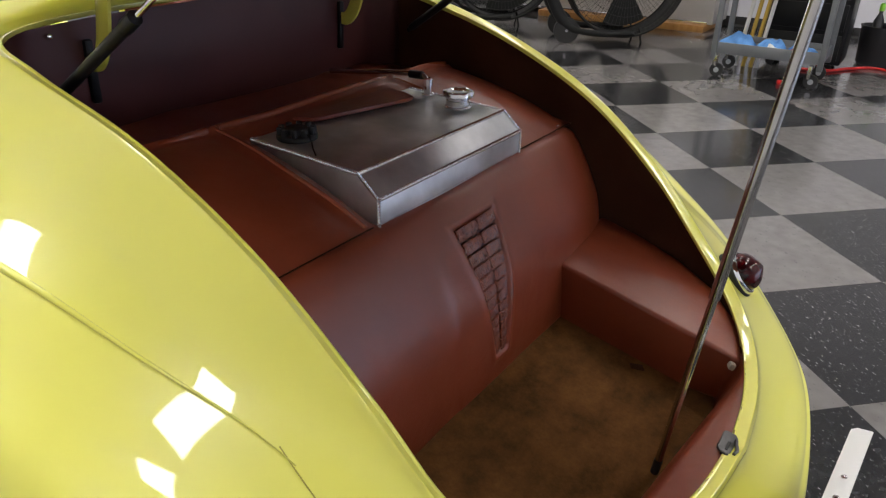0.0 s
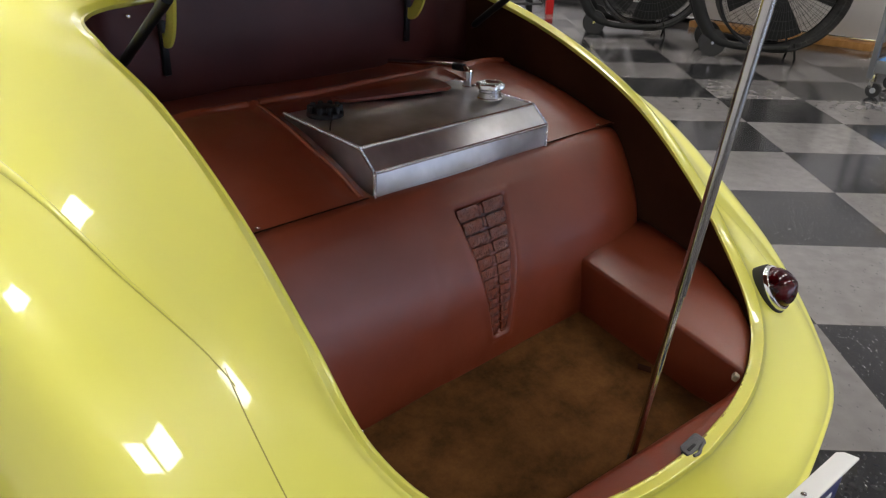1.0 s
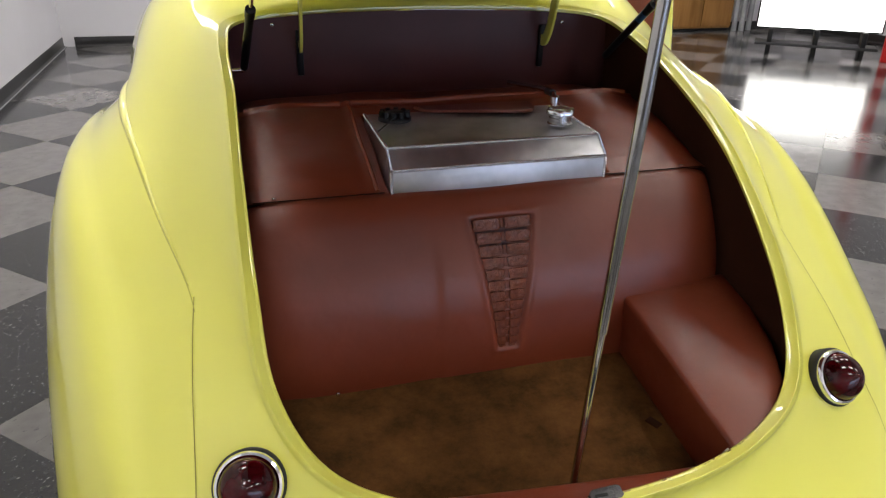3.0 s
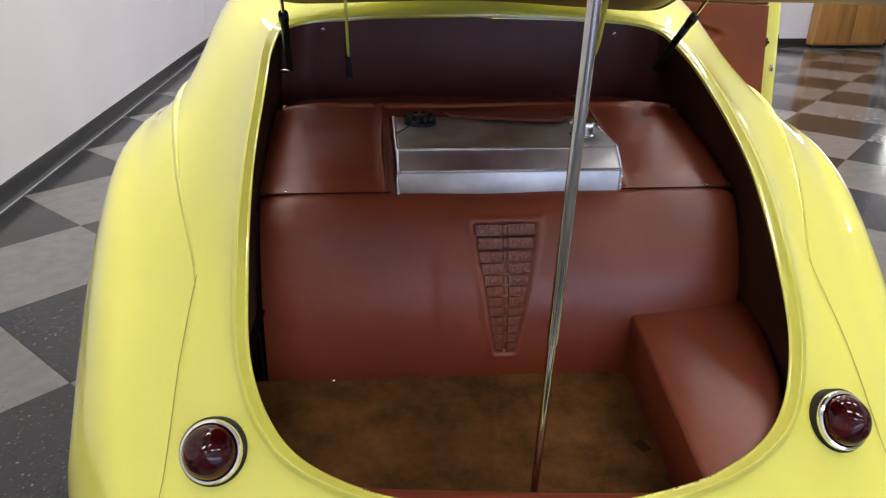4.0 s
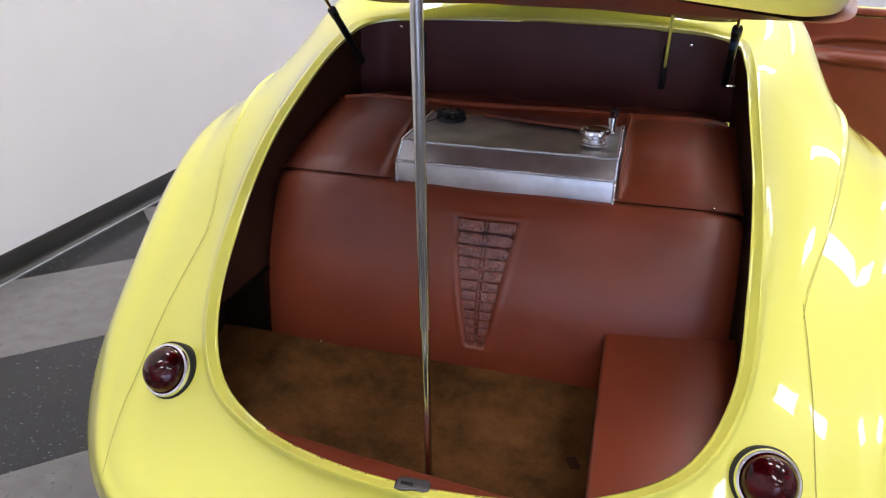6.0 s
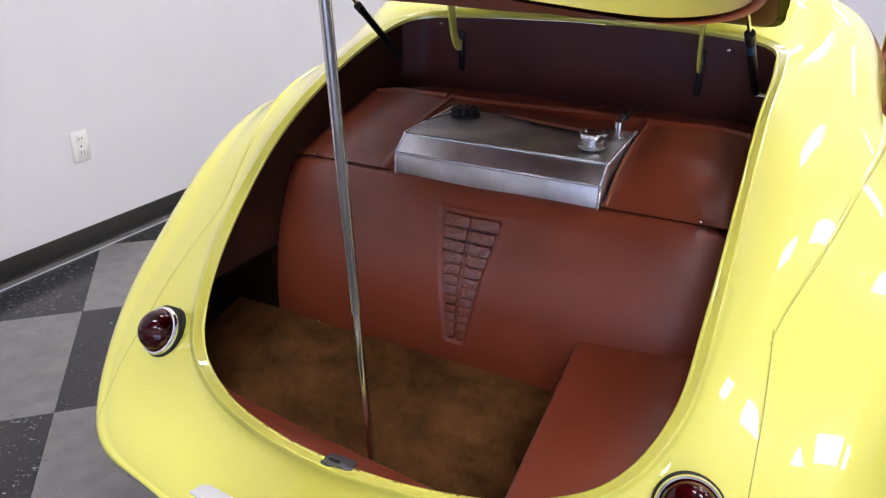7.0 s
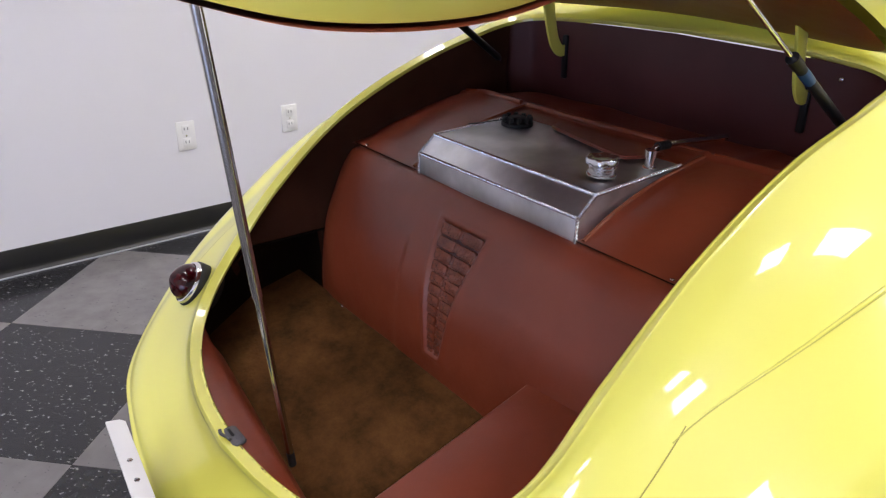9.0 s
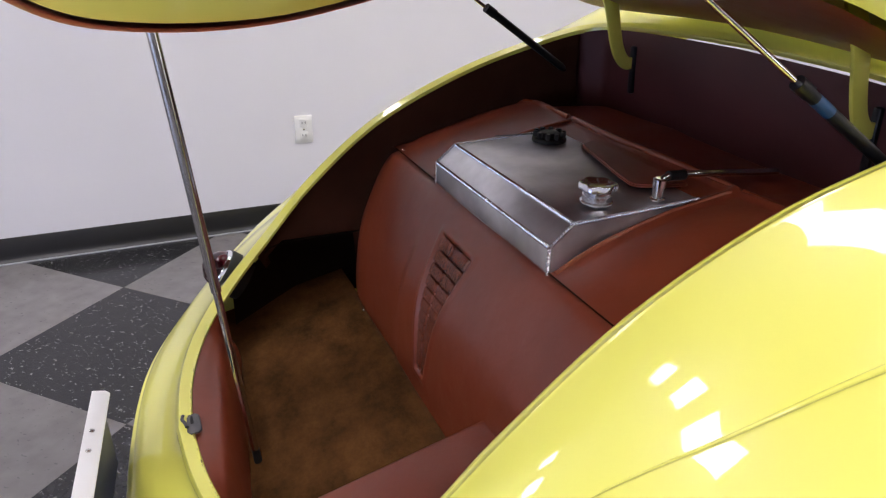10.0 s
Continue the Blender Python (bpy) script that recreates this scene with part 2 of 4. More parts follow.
wall_left = thing("wall_left", "white painted wall with black vinyl base", "wall", box_mesh("wall_left", (0.15, YF - YB + 0.6, CEILING), WALL, 0, (-0.075, 1.575, CEILING / 2)), pose(XL, 0, 0, 0, 0, SKEW), kind="structure")
wall_far = thing("wall_far", "white painted wall at the end of the shop", "wall", box_mesh("wall_far", (XR - XL + 0.6, 0.15, CEILING), WALL, 0), pose((XL + XR) / 2, YF + 0.075, CEILING / 2), kind="structure")
wall_right = thing("wall_right", "white painted wall behind the fans", "wall", box_mesh("wall_right", (0.15, YF - YB, CEILING), WALL, 0), pose(XR + 0.075, (YB + YF) / 2, CEILING / 2), kind="structure")
DX0, DX1, DZ0, DZ1 = 0.6, 4.6, 0.12, 1.35
for name, x0, x1, z0, z1 in (("wall_back", XL - 0.3, DX0, 0, CEILING), ("wall_back", DX1, XR + 0.3, 0, CEILING), ("wall_back", DX0, DX1, DZ1, CEILING), ("wall_back", DX0, DX1, 0, DZ0)):
    thing(name, "plain white wall with a wide shop window", "wall", box_mesh(name, (x1 - x0, 0.15, z1 - z0), WALL, 0), pose((x0 + x1) / 2, YB - 0.075, (z0 + z1) / 2), kind="structure")
window = thing("window_1", "wide shop window letting in daylight", "window", None, pose(0, YB - 0.075, 0), kind="structure")
for k in range(4):
    part("pane", box_mesh("pane", (0.94, 0.01, DZ1 - DZ0 - 0.06), DAYLIGHT, 0, (DX0 + 0.5 + k, -0.03, (DZ0 + DZ1) / 2)), window)
for k in range(5):
    part("mullion", box_mesh("mullion", (0.06, 0.06, DZ1 - DZ0), WHITE_METAL, 0.004, (DX0 + k if 0 < k < 4 else (DX0 + 0.03 if k == 0 else DX1 - 0.03), 0, (DZ0 + DZ1) / 2)), window)
for z in (DZ0 + 0.015, DZ1 - 0.015):
    part("window_rail", box_mesh("window_rail", (DX1 - DX0 - 0.12, 0.05, 0.03), WHITE_METAL, 0.004, ((DX0 + DX1) / 2, 0, z)), window)
ceiling = thing("ceiling", "white ceiling above the shop", "ceiling", box_mesh("ceiling", (XR - XL + 0.4, YF - YB + 0.4, 0.1), CEIL, 0), pose((XL + XR) / 2, (YB + YF) / 2, CEILING + 0.05), kind="structure")
floor = thing("floor", "checkered grey and black vinyl tile floor", "floor", box_mesh("floor", (XR - XL + 0.4, YF - YB + 0.4, 0.1), GROUT, 0), pose((XL + XR) / 2, (YB + YF) / 2, -0.0545), kind="structure")


def base_profile(name, length):
    """Cove base: a flat face with a toe that curves out onto the floor."""
    prof = [(0, 0.102), (0.004, 0.103), (0.006, 0.10), (0.006, 0.03), (0.008, 0.016), (0.014, 0.006), (0.024, 0.002), (0.024, 0.0), (0, 0.0)]
    return grid_mesh(name, [[(x, y, z) for x, z in prof] for y in (0, length)], BASE)


baseboard = thing("baseboard", "black vinyl cove base along the wall", "baseboard", base_profile("baseboard", YF - YB), pose(XL, 0, 0, 0, 0, SKEW) @ pose(0, YB, 0), kind="structure")
thing("baseboard", "black vinyl cove base along the wall", "baseboard", base_profile("baseboard", XR - XL), pose(XL, YF, 0, 0, 0, -90), kind="structure")
thing("baseboard", "black vinyl cove base along the wall", "baseboard", base_profile("baseboard", YF - YB), pose(XR, YF, 0, 0, 0, 180), kind="structure")


thing("floor_trim", "thin grey sealant strip at the foot of the black base", "trim", box_mesh("floor_trim", (0.008, YF - YB, 0.005), GREY_CURTAIN, 0.001, (0.031, (YF + YB) / 2, 0.003)), pose(XL, 0, 0, 0, 0, SKEW), kind="structure")


def ceiling_light(x, y):
    t = thing("ceiling_light", "lit rectangular ceiling panel with a white frame", "ceiling light", None, pose(x, y, CEILING), "ceiling panels")
    for sx, sy, px, py in ((0.03, 0.51, 0.465, 0), (0.03, 0.51, -0.465, 0), (0.90, 0.03, 0, 0.24), (0.90, 0.03, 0, -0.24)):
        part("frame", box_mesh("frame", (sx, sy, 0.03), WHITE_METAL, 0.002, (px, py, -0.015)), t)
    part("diffuser", box_mesh("diffuser", (0.90, 0.45, 0.012), LAMP_GLOW, 0, (0, 0, -0.014)), t)
    return t


first = ceiling_light(0.67, -3.7)
for ix in range(4):
    for iy in range(5):
        if iy or ix > 1:
            copy_thing(first, pose(-1.2 + 1.87 * ix, -3.7 + 2.7 * iy, CEILING))


def wall_outlet(y, z):
    t = thing("wall_outlet", "white double electrical outlet plate on the wall", "outlet", None, pose(XL, 0, 0, 0, 0, SKEW) @ pose(0, y, z, 0, 0, 90), "wall outlets")
    part("plate", box_mesh("plate", (0.078, 0.006, 0.122), WHITE_METAL, 0.002, (0, -0.003, 0)), t)
    for dz in (0.028, -0.028):
        part("socket", box_mesh("socket", (0.034, 0.004, 0.036), WHITE_METAL, 0.0015, (0, -0.0075, dz)), t)
        for dx in (-0.007, 0.007):
            part("slot", box_mesh("slot", (0.003, 0.002, 0.011), GREY_STEEL, 0, (dx, -0.0098, dz + 0.003)), t)
    part("screw", box_mesh("screw", (0.006, 0.002, 0.006), STEEL, 0.0005, (0, -0.0068, 0)), t)
    return t


wall_outlet(0.533, 0.434)
wall_outlet(1.014, 0.442)

# ---------------------------------------------------------------- the car
car = thing("car", "bright yellow vintage roadster with its leather-lined trunk open", "car", None, pose(0, -0.009, -0.002, 0, 0, -0.48))

# design curves of the right half, from the middle of the top edge round to the middle of the tail
RIM = [(0.000, 0.945, 1.074), (0.267, 0.944, 1.067), (0.434, 0.900, 1.052), (0.461, 0.770, 1.021), (0.458, 0.570, 0.961), (0.460, 0.369, 0.863), (0.457, 0.212, 0.735), (0.445, 0.102, 0.618), (0.386, 0.008, 0.541), (0.274, -0.057, 0.510), (0.140, -0.094, 0.503), (0.000, -0.108, 0.501)]
STEP = [(0.000, 0.961, 1.084), (0.272, 0.960, 1.077), (0.452, 0.911, 1.060), (0.480, 0.774, 1.029), (0.475, 0.572, 0.969), (0.476, 0.369, 0.872), (0.476, 0.208, 0.743), (0.464, 0.095, 0.626), (0.402, -0.007, 0.546), (0.286, -0.075, 0.516), (0.146, -0.115, 0.506), (0.000, -0.129, 0.504)]
MID = [(0.0, 1.153, 1.178), (0.506, 1.227, 1.173), (0.63, 1.096, 1.089), (0.582, 0.833, 0.986), (0.567, 0.61, 0.917), (0.535, 0.396, 0.818), (0.512, 0.237, 0.723), (0.500, 0.091, 0.600), (0.452, -0.039, 0.496), (0.29, -0.105, 0.461), (0.144, -0.138, 0.455), (0.0, -0.148, 0.455)]
EDGE = [(0.0, 1.55, 1.17), (0.690, 1.556, 1.008), (0.683, 1.054, 0.9), (0.695, 0.787, 0.903), (0.651, 0.58, 0.871), (0.604, 0.394, 0.782), (0.541, 0.218, 0.679), (0.583, 0.058, 0.559), (0.545, -0.11, 0.398), (0.347, -0.181, 0.387), (0.175, -0.203, 0.388), (0.0, -0.203, 0.395)]
# fender and lower tail, from the door back to the tail
LOW_EDGE = [(0.68, 1.70, 0.60), (0.69, 1.35, 0.80)] + EDGE[2:]
CREST = [(0.746, 1.698, 0.541), (0.784, 1.347, 0.747), (0.799, 1.047, 0.81), (0.811, 0.798, 0.803), (0.793, 0.591, 0.784), (0.755, 0.387, 0.712), (0.72, 0.207, 0.605), (0.688, 0.058, 0.503), (0.588, -0.127, 0.342), (0.373, -0.185, 0.37), (0.176, -0.222, 0.343), (0.0, -0.237, 0.321)]
OUTER = [(0.839, 1.702, 0.396), (0.864, 1.348, 0.551), (0.869, 1.044, 0.596), (0.865, 0.79, 0.593), (0.852, 0.586, 0.56), (0.829, 0.386, 0.489), (0.795, 0.203, 0.411), (0.76, 0.06, 0.341), (0.596, -0.108, 0.259), (0.373, -0.133, 0.296), (0.171, -0.164, 0.28), (0.0, -0.187, 0.263)]
SILL = [(0.850, 1.700, 0.160), (0.865, 1.350, 0.150), (0.870, 1.050, 0.150), (0.865, 0.800, 0.150), (0.855, 0.600, 0.150), (0.830, 0.420, 0.150), (0.790, 0.240, 0.150), (0.715, 0.115, 0.190), (0.555, -0.035, 0.180), (0.345, -0.085, 0.190), (0.170, -0.115, 0.190), (0.000, -0.125, 0.190)]
PER = 8
rim, step, mid, edge = spline(RIM, PER), spline(STEP, PER), spline(MID, PER), spline(EDGE, PER)
def eased(c, times=10):
    """Evens out a curve along its length, ends held."""
    c = c.copy()
    for _ in range(times):
        c[1:-1] = 0.25 * c[:-2] + 0.5 * c[1:-1] + 0.25 * c[2:]
    return c


low_edge, crest, outer, sill = (eased(spline(c, PER), 16) for c in (LOW_EDGE, CREST, OUTER, SILL))
edge = eased(edge, 16)
edge[2 * PER + 4:], mid = low_edge[2 * PER + 4:], eased(mid, 16)
SEAM_U = 7 * PER      # where the fender ends and the tail panel begins, along the upper curves


def unit(a):
    return a / np.maximum(np.linalg.norm(a, axis=-1, keepdims=True), 1e-9)


tangent = unit(np.gradient(rim, axis=0))
tangent[0], tangent[-1] = (1, 0, 0), (-1, 0, 0)
slope = np.interp(rim[:, 1], [-0.09, 0.1, 0.3, 0.6, 1.0], [1.0, 1.0, 0.65, 0.33, 0.12])
facing = unit(np.stack([0.40 * np.clip(rim[:, 0] / 0.45, 0, 1), -slope, np.ones(len(rim))], 1))
away = unit(np.cross(tangent, facing))
away *= np.sign((away * (rim - np.array([0, 0.45, 0.8]))).sum(1, keepdims=True))
upward = unit(np.cross(away, tangent))
upward *= np.sign((upward * facing).sum(1, keepdims=True))
away, upward = unit(eased(away, 12)), unit(eased(upward, 12))

# the seat round the opening: a folded lip, a narrow ledge, an inclined channel wall and a crisp step up to the body
step = eased(step, 3)
rise = step - rim
channel = rim + rise * 0.34 - upward * 0.0030
lip = [rim + away * 0.003 - np.array([0, 0, 0.008]), rim, rim + away * 0.0014 + upward * 0.0009, channel, channel,
       rim + rise * 0.97 - upward * 0.0006, step + away * 0.0010 + upward * 0.0003, step + away * 0.006 + upward * 0.0006]
RIM_ROWS = len(lip) - 1


start = lip[-1]
pull = eased(2 * mid - 0.5 * (start + edge), 30)
upper = []
for k in range(len(rim)):
    w = np.concatenate([np.linspace(0, 0.78, 14), np.linspace(0.78, 1, 15)[1:]])[:, None]
    curve = start[k] * (1 - w) ** 2 + 2 * pull[k] * w * (1 - w) + edge[k] * w * w
    upper.append([l[k] for l in lip[:-1]] + list(curve))
upper = np.array(upper)
lower = []
for k in range(len(low_edge)):
    # the fender rounds over evenly from its crease towards the tail
    share = min(1.0, max(0.0, (k - 4 * PER) / (2 * PER)))
    brow = 0.52 * low_edge[k] + 0.48 * crest[k] + 0.002 * share * unit(np.array([0.45, -0.35, 0.8]))
    lower.append(spline([low_edge[k], brow, crest[k], outer[k], sill[k]], 6))
lower = np.array(lower)


def normals(g):
    n = unit(np.cross(np.gradient(g, axis=1), np.gradient(g, axis=0)))
    return n


n_up, n_low = normals(upper), normals(lower)
if n_up[4 * PER, 14, 2] < 0:
    n_up = -n_up
if n_low[5 * PER, 8, 0] < 0:
    n_low = -n_low
for g in (n_up, n_low):
    g[-1, :, 0] = 0
n_up[0, :, 0] = 0
def smoothed(n, along, across):
    """Evens out the shading normals so that reflections run clean over the panel."""
    n = n.copy()
    for _ in range(along):
        n[1:-1] = 0.25 * n[:-2] + 0.5 * n[1:-1] + 0.25 * n[2:]
    for _ in range(across):
        n[:, 1:-1] = 0.25 * n[:, :-2] + 0.5 * n[:, 1:-1] + 0.25 * n[:, 2:]
    return unit(n)


first_row = RIM_ROWS + 1
n_up[:, first_row:], n_low = smoothed(n_up[:, first_row:], 36, 0), smoothed(n_low, 36, 0)
ledge = unit(np.cross(lip[3] - lip[2], tangent))
ledge *= np.sign((ledge * upward).sum(1, keepdims=True))
wall_n = unit(np.cross(lip[5] - lip[4], tangent))
wall_n *= np.sign((wall_n * upward).sum(1, keepdims=True))
inner = unit(np.cross(tangent, np.array([0, 0, 1.0])))
n_up[:, 0] = n_up[:, 1] = inner * np.sign(-(inner * away).sum(1, keepdims=True))
n_up[:, 2], n_up[:, 3] = unit(ledge - 0.5 * away), ledge
n_up[:, 4] = n_up[:, 5] = wall_n
n_up[:, 6] = unit(n_up[:, first_row] + 0.35 * wall_n)
n_up[:, RIM_ROWS] = n_up[:, first_row]
n_up[-1, :, 0] = n_up[0, :, 0] = n_low[-1, :, 0] = 0
n_up, n_low = unit(n_up), unit(n_low)
# the crease fades from the door towards the tail, where the panels run on smoothly
for k in range(2 * PER + 4, len(rim)):
    share = min(1.0, (k - 2 * PER - 4) / (2.5 * PER))
    share = share * share * (3 - 2 * share)
    both = unit(n_up[k, -5] + n_low[k, 4])
    for q in range(6):
        w = share * (1 - q / 6) ** 1.5
        n_up[k, -1 - q] = unit(n_up[k, -1 - q] * (1 - w) + both * w)
        n_low[k, q] = unit(n_low[k, q] * (1 - w) + both * w)


def sheet(name, g, n, mat, sign):
    r, c, _ = g.shape
    flip = np.array([sign, 1, 1])
    faces = []
    for i in range(r - 1):
        for k in range(c - 1):
            q = (i * c + k, i * c + k + 1, (i + 1) * c + k + 1, (i + 1) * c + k)
            faces.append(q if sign > 0 else q[::-1])
    me = mesh_of(name, (g * flip).reshape(-1, 3), faces, mat)
    me.normals_split_custom_set_from_vertices([tuple(v) for v in (n * flip).reshape(-1, 3)])
    return me


def orient(g, n):
    """Whether the faces of a grid turn the way of its normals."""
    a = g[3, 12]
    f = np.cross(g[3, 13] - a, g[4, 13] - a)
    return (f * n[3, 12]).sum() > 0


def halves(name, g, n, mat, label=""):
    if not orient(g, n):
        g, n = g[::-1], n[::-1]
    return [part(name, sheet(name, g, n, mat, sign), car, label) for sign in (1, -1)]


halves("rear_body", upper, n_up, PAINT, "glossy yellow rear body with a drip channel")
halves("rear_fender", lower[:SEAM_U + 1], n_low[:SEAM_U + 1], PAINT, "glossy yellow bulging rear fender")
halves("tail_panel", lower[SEAM_U:], n_low[SEAM_U:], PAINT, "glossy yellow lower tail panel")

# the fine gap that runs down from the crease's end
from mathutils.bvhtree import BVHTree

shell_verts = [Vector(v) for v in upper.reshape(-1, 3)] + [Vector(v) for v in lower.reshape(-1, 3)]
shell_faces = []
for base, g in ((0, upper), (upper.shape[0] * upper.shape[1], lower)):
    for i in range(g.shape[0] - 1):
        for k in range(g.shape[1] - 1):
            q = base + i * g.shape[1] + k
            shell_faces.append((q, q + 1, q + 1 + g.shape[1], q + g.shape[1]))
shell = BVHTree.FromPolygons(shell_verts, shell_faces)
# darker yellow for the strip that puts the valley's shade along the crease
CREASE_SHADE = material("crease_shade", (0.52, 0.49, 0.08), 0.5)
GAP = material("panel_gap", (0.34, 0.31, 0.05), 0.6)
SEAM = spline([(0.558, 0.258, 0.716), (0.562, 0.20, 0.668), (0.564, 0.14, 0.620), (0.565, 0.09, 0.575), (0.567, 0.04, 0.525), (0.571, -0.01, 0.477), (0.575, -0.05, 0.437), (0.575, -0.085, 0.397), (0.567, -0.108, 0.352), (0.56, -0.11, 0.28)], 8)
seam_at, seam_n = [], []
for c in SEAM:
    q, nq, _, _ = shell.find_nearest(Vector(c))
    seam_at.append(np.array(q))
    seam_n.append(np.array(nq if nq.dot(Vector((0.6, -0.6, 0.5))) > 0 else -nq))
seam_at, seam_n = eased(np.array(seam_at), 6), unit(eased(np.array(seam_n), 12))
for sign in (1, -1):
    strip_rows = []
    for i, (c, nc) in enumerate(zip(seam_at, seam_n)):
        q, nq = Vector(c), Vector(nc)
        t = Vector(seam_at[min(i + 1, len(SEAM) - 1)] - seam_at[max(i - 1, 0)]).normalized()
        side = t.cross(nq).normalized() * 0.0008
        a, b = q + nq * 0.0016 - side, q + nq * 0.0016 + side
        strip_rows.append([(a.x * sign, a.y, a.z), (b.x * sign, b.y, b.z)])
    crease = []
    for k in range(2 * PER + 4, 6 * PER + 4):
        if low_edge[k][1] < 0.236:
            break
        q, nq, _, _ = shell.find_nearest(Vector(low_edge[k]))
        t = Vector(low_edge[k + 1] - low_edge[k - 1]).normalized()
        up = Vector((0.55, -0.25, 0.8))
        side = t.cross(up).normalized() * 0.0008
        crease.append([(sign * v.x, v.y, v.z) for v in (q + up * 0.0022 - side, q + up * 0.0022 + side)])
    welt, radii = [], []
    for k in range(2 * PER + 2, 6 * PER + 4):
        if low_edge[k][1] < 0.262:
            break
        taper = min(1.0, (low_edge[k][1] - 0.24) / 0.55)
        r = 0.0012 + 0.0100 * taper ** 1.7
        inward = unit(upper[k][-4] - upper[k][-1])
        c = low_edge[k] + inward * r * 1.0 - n_up[k, -3] * r * 0.35
        welt.append((sign * c[0], c[1], c[2]))
        radii.append(r)
    part("fender_welt", tube_mesh("fender_welt", welt, radii, PAINT, 14), car, "tapering rolled edge of the body over the fender")
    part("fender_seam", grid_mesh("fender_seam", crease, CREASE_SHADE), car, "fine strip shading the crease between body and fender")
    part("panel_gap", grid_mesh("panel_gap", strip_rows, GAP), car, "fine dark gap between fender and tail")

# ---- trunk lining
PROFILE = spline([(0.411, 0.801), (0.394, 0.794), (0.377, 0.775), (0.361, 0.750), (0.337, 0.70), (0.317, 0.65), (0.305, 0.60), (0.299, 0.55), (0.296, 0.51), (0.295, 0.47), (0.297, 0.43)], 10)


def on_front(z):
    """y of the curved front panel at height z, and the way it faces."""
    k = int(np.argmin(abs(PROFILE[:, 1] - z)))
    k = min(max(k, 1), len(PROFILE) - 2)
    y = float(np.interp(-z, -PROFILE[:, 1], PROFILE[:, 0]))
    d = PROFILE[k + 1] - PROFILE[k - 1]
    n = np.array([d[1], -d[0]])
    n = n / np.linalg.norm(n)
    return y, (n if n[0] < 0 else -n)


def vent_depth(x, z):
    """How far the surface is pressed in at the tapered inset, and its raised border."""
    v = (z - 0.508) / (0.752 - 0.508)
    half = 0.019 + (0.062 - 0.019) * v
    d = min(half - abs(x + 0.003), (z - 0.508), (0.754 - z))
    s = min(max((d + 0.001) / 0.006, 0), 1)
    press = -0.008 * s * s * (3 - 2 * s)
    ring = 0.0022 * math.exp(-((d + 0.006) / 0.005) ** 2)
    return press + ring


rows = []
for y, z in PROFILE:
    yy, n = on_front(z)
    row = []
    for k in range(181):
        x = -0.460 + 0.922 * k / 180
        push = vent_depth(x, z) if 0.48 < z < 0.78 and abs(x) < 0.09 else 0.0
        push += 0.004 / (1 + math.exp(-(x + 0.135) / 0.0035)) * max(0, min(1, (0.76 - z) / 0.1)) * (0.6 + 0.4 * math.sin(z * 21))
        push -= 0.012 * max(0, (abs(x - 0.001) - 0.367) / 0.094) ** 2.4
        push += 0.0012 * math.sin(x * 9 + z * 14) + 0.0008 * math.sin(x * 23 - z * 9)
        row.append((x, y + n[0] * push, z + n[1] * push))
    rows.append(row)
part("front_panel", grid_mesh("front_panel", rows, LEATHER), car, "padded brown leather panel with an inset")

# dark backing of the inset, then its scales in two columns beside a knobbly ridge
back_rows = []
for z in np.linspace(0.510, 0.751, 24):
    yy, n = on_front(z)
    half = 0.0165 + 0.043 * (z - 0.508) / 0.244
    back_rows.append([(-0.003 + c * half, yy - n[0] * 0.0066, z - n[1] * 0.0066) for c in (-1, 0, 1)])
inset = part("inset", grid_mesh("inset", back_rows, MAROON), car, "tapered crocodile-grain leather inset")
scale_me = box_mesh("scale", (1, 1, 1), CROC, 0.14, segments=2)
random.seed(4)
z = 0.7515
while z > 0.5115:
    v = (z - 0.508) / 0.244
    h = 0.0165 + 0.0065 * v
    half = 0.0165 + 0.0425 * v
    yy, n = on_front(z - h / 2)
    tilt = math.degrees(math.atan2(n[1], -n[0]))
    for c in (-1, 1):
        inner, outer_x = 0.0030 + 0.0015 * v, half * random.uniform(0.96, 1.0)
        w = outer_x - inner - 0.0002
        m = pose(-0.003 + c * (outer_x + inner) / 2, yy - n[0] * 0.0040, z - h / 2 + random.uniform(-0.0007, 0.0007), -tilt + random.uniform(-2, 4), random.uniform(-1.5, 1.5), random.uniform(-2, 2)) @ Matrix.Diagonal((w, 0.0085, h * random.uniform(0.97, 0.995), 1))
        part("scale", scale_me, inset, "", m)
    part("ridge_scale", scale_me, inset, "", pose(-0.003, yy - n[0] * 0.0066, z - h / 2, -tilt, 0, 0) @ Matrix.Diagonal((0.0052 + 0.002 * v, 0.008, h * 0.8, 1)))
    z -= h


def bump1(d, w):
    return math.exp(-(d / w) ** 2)


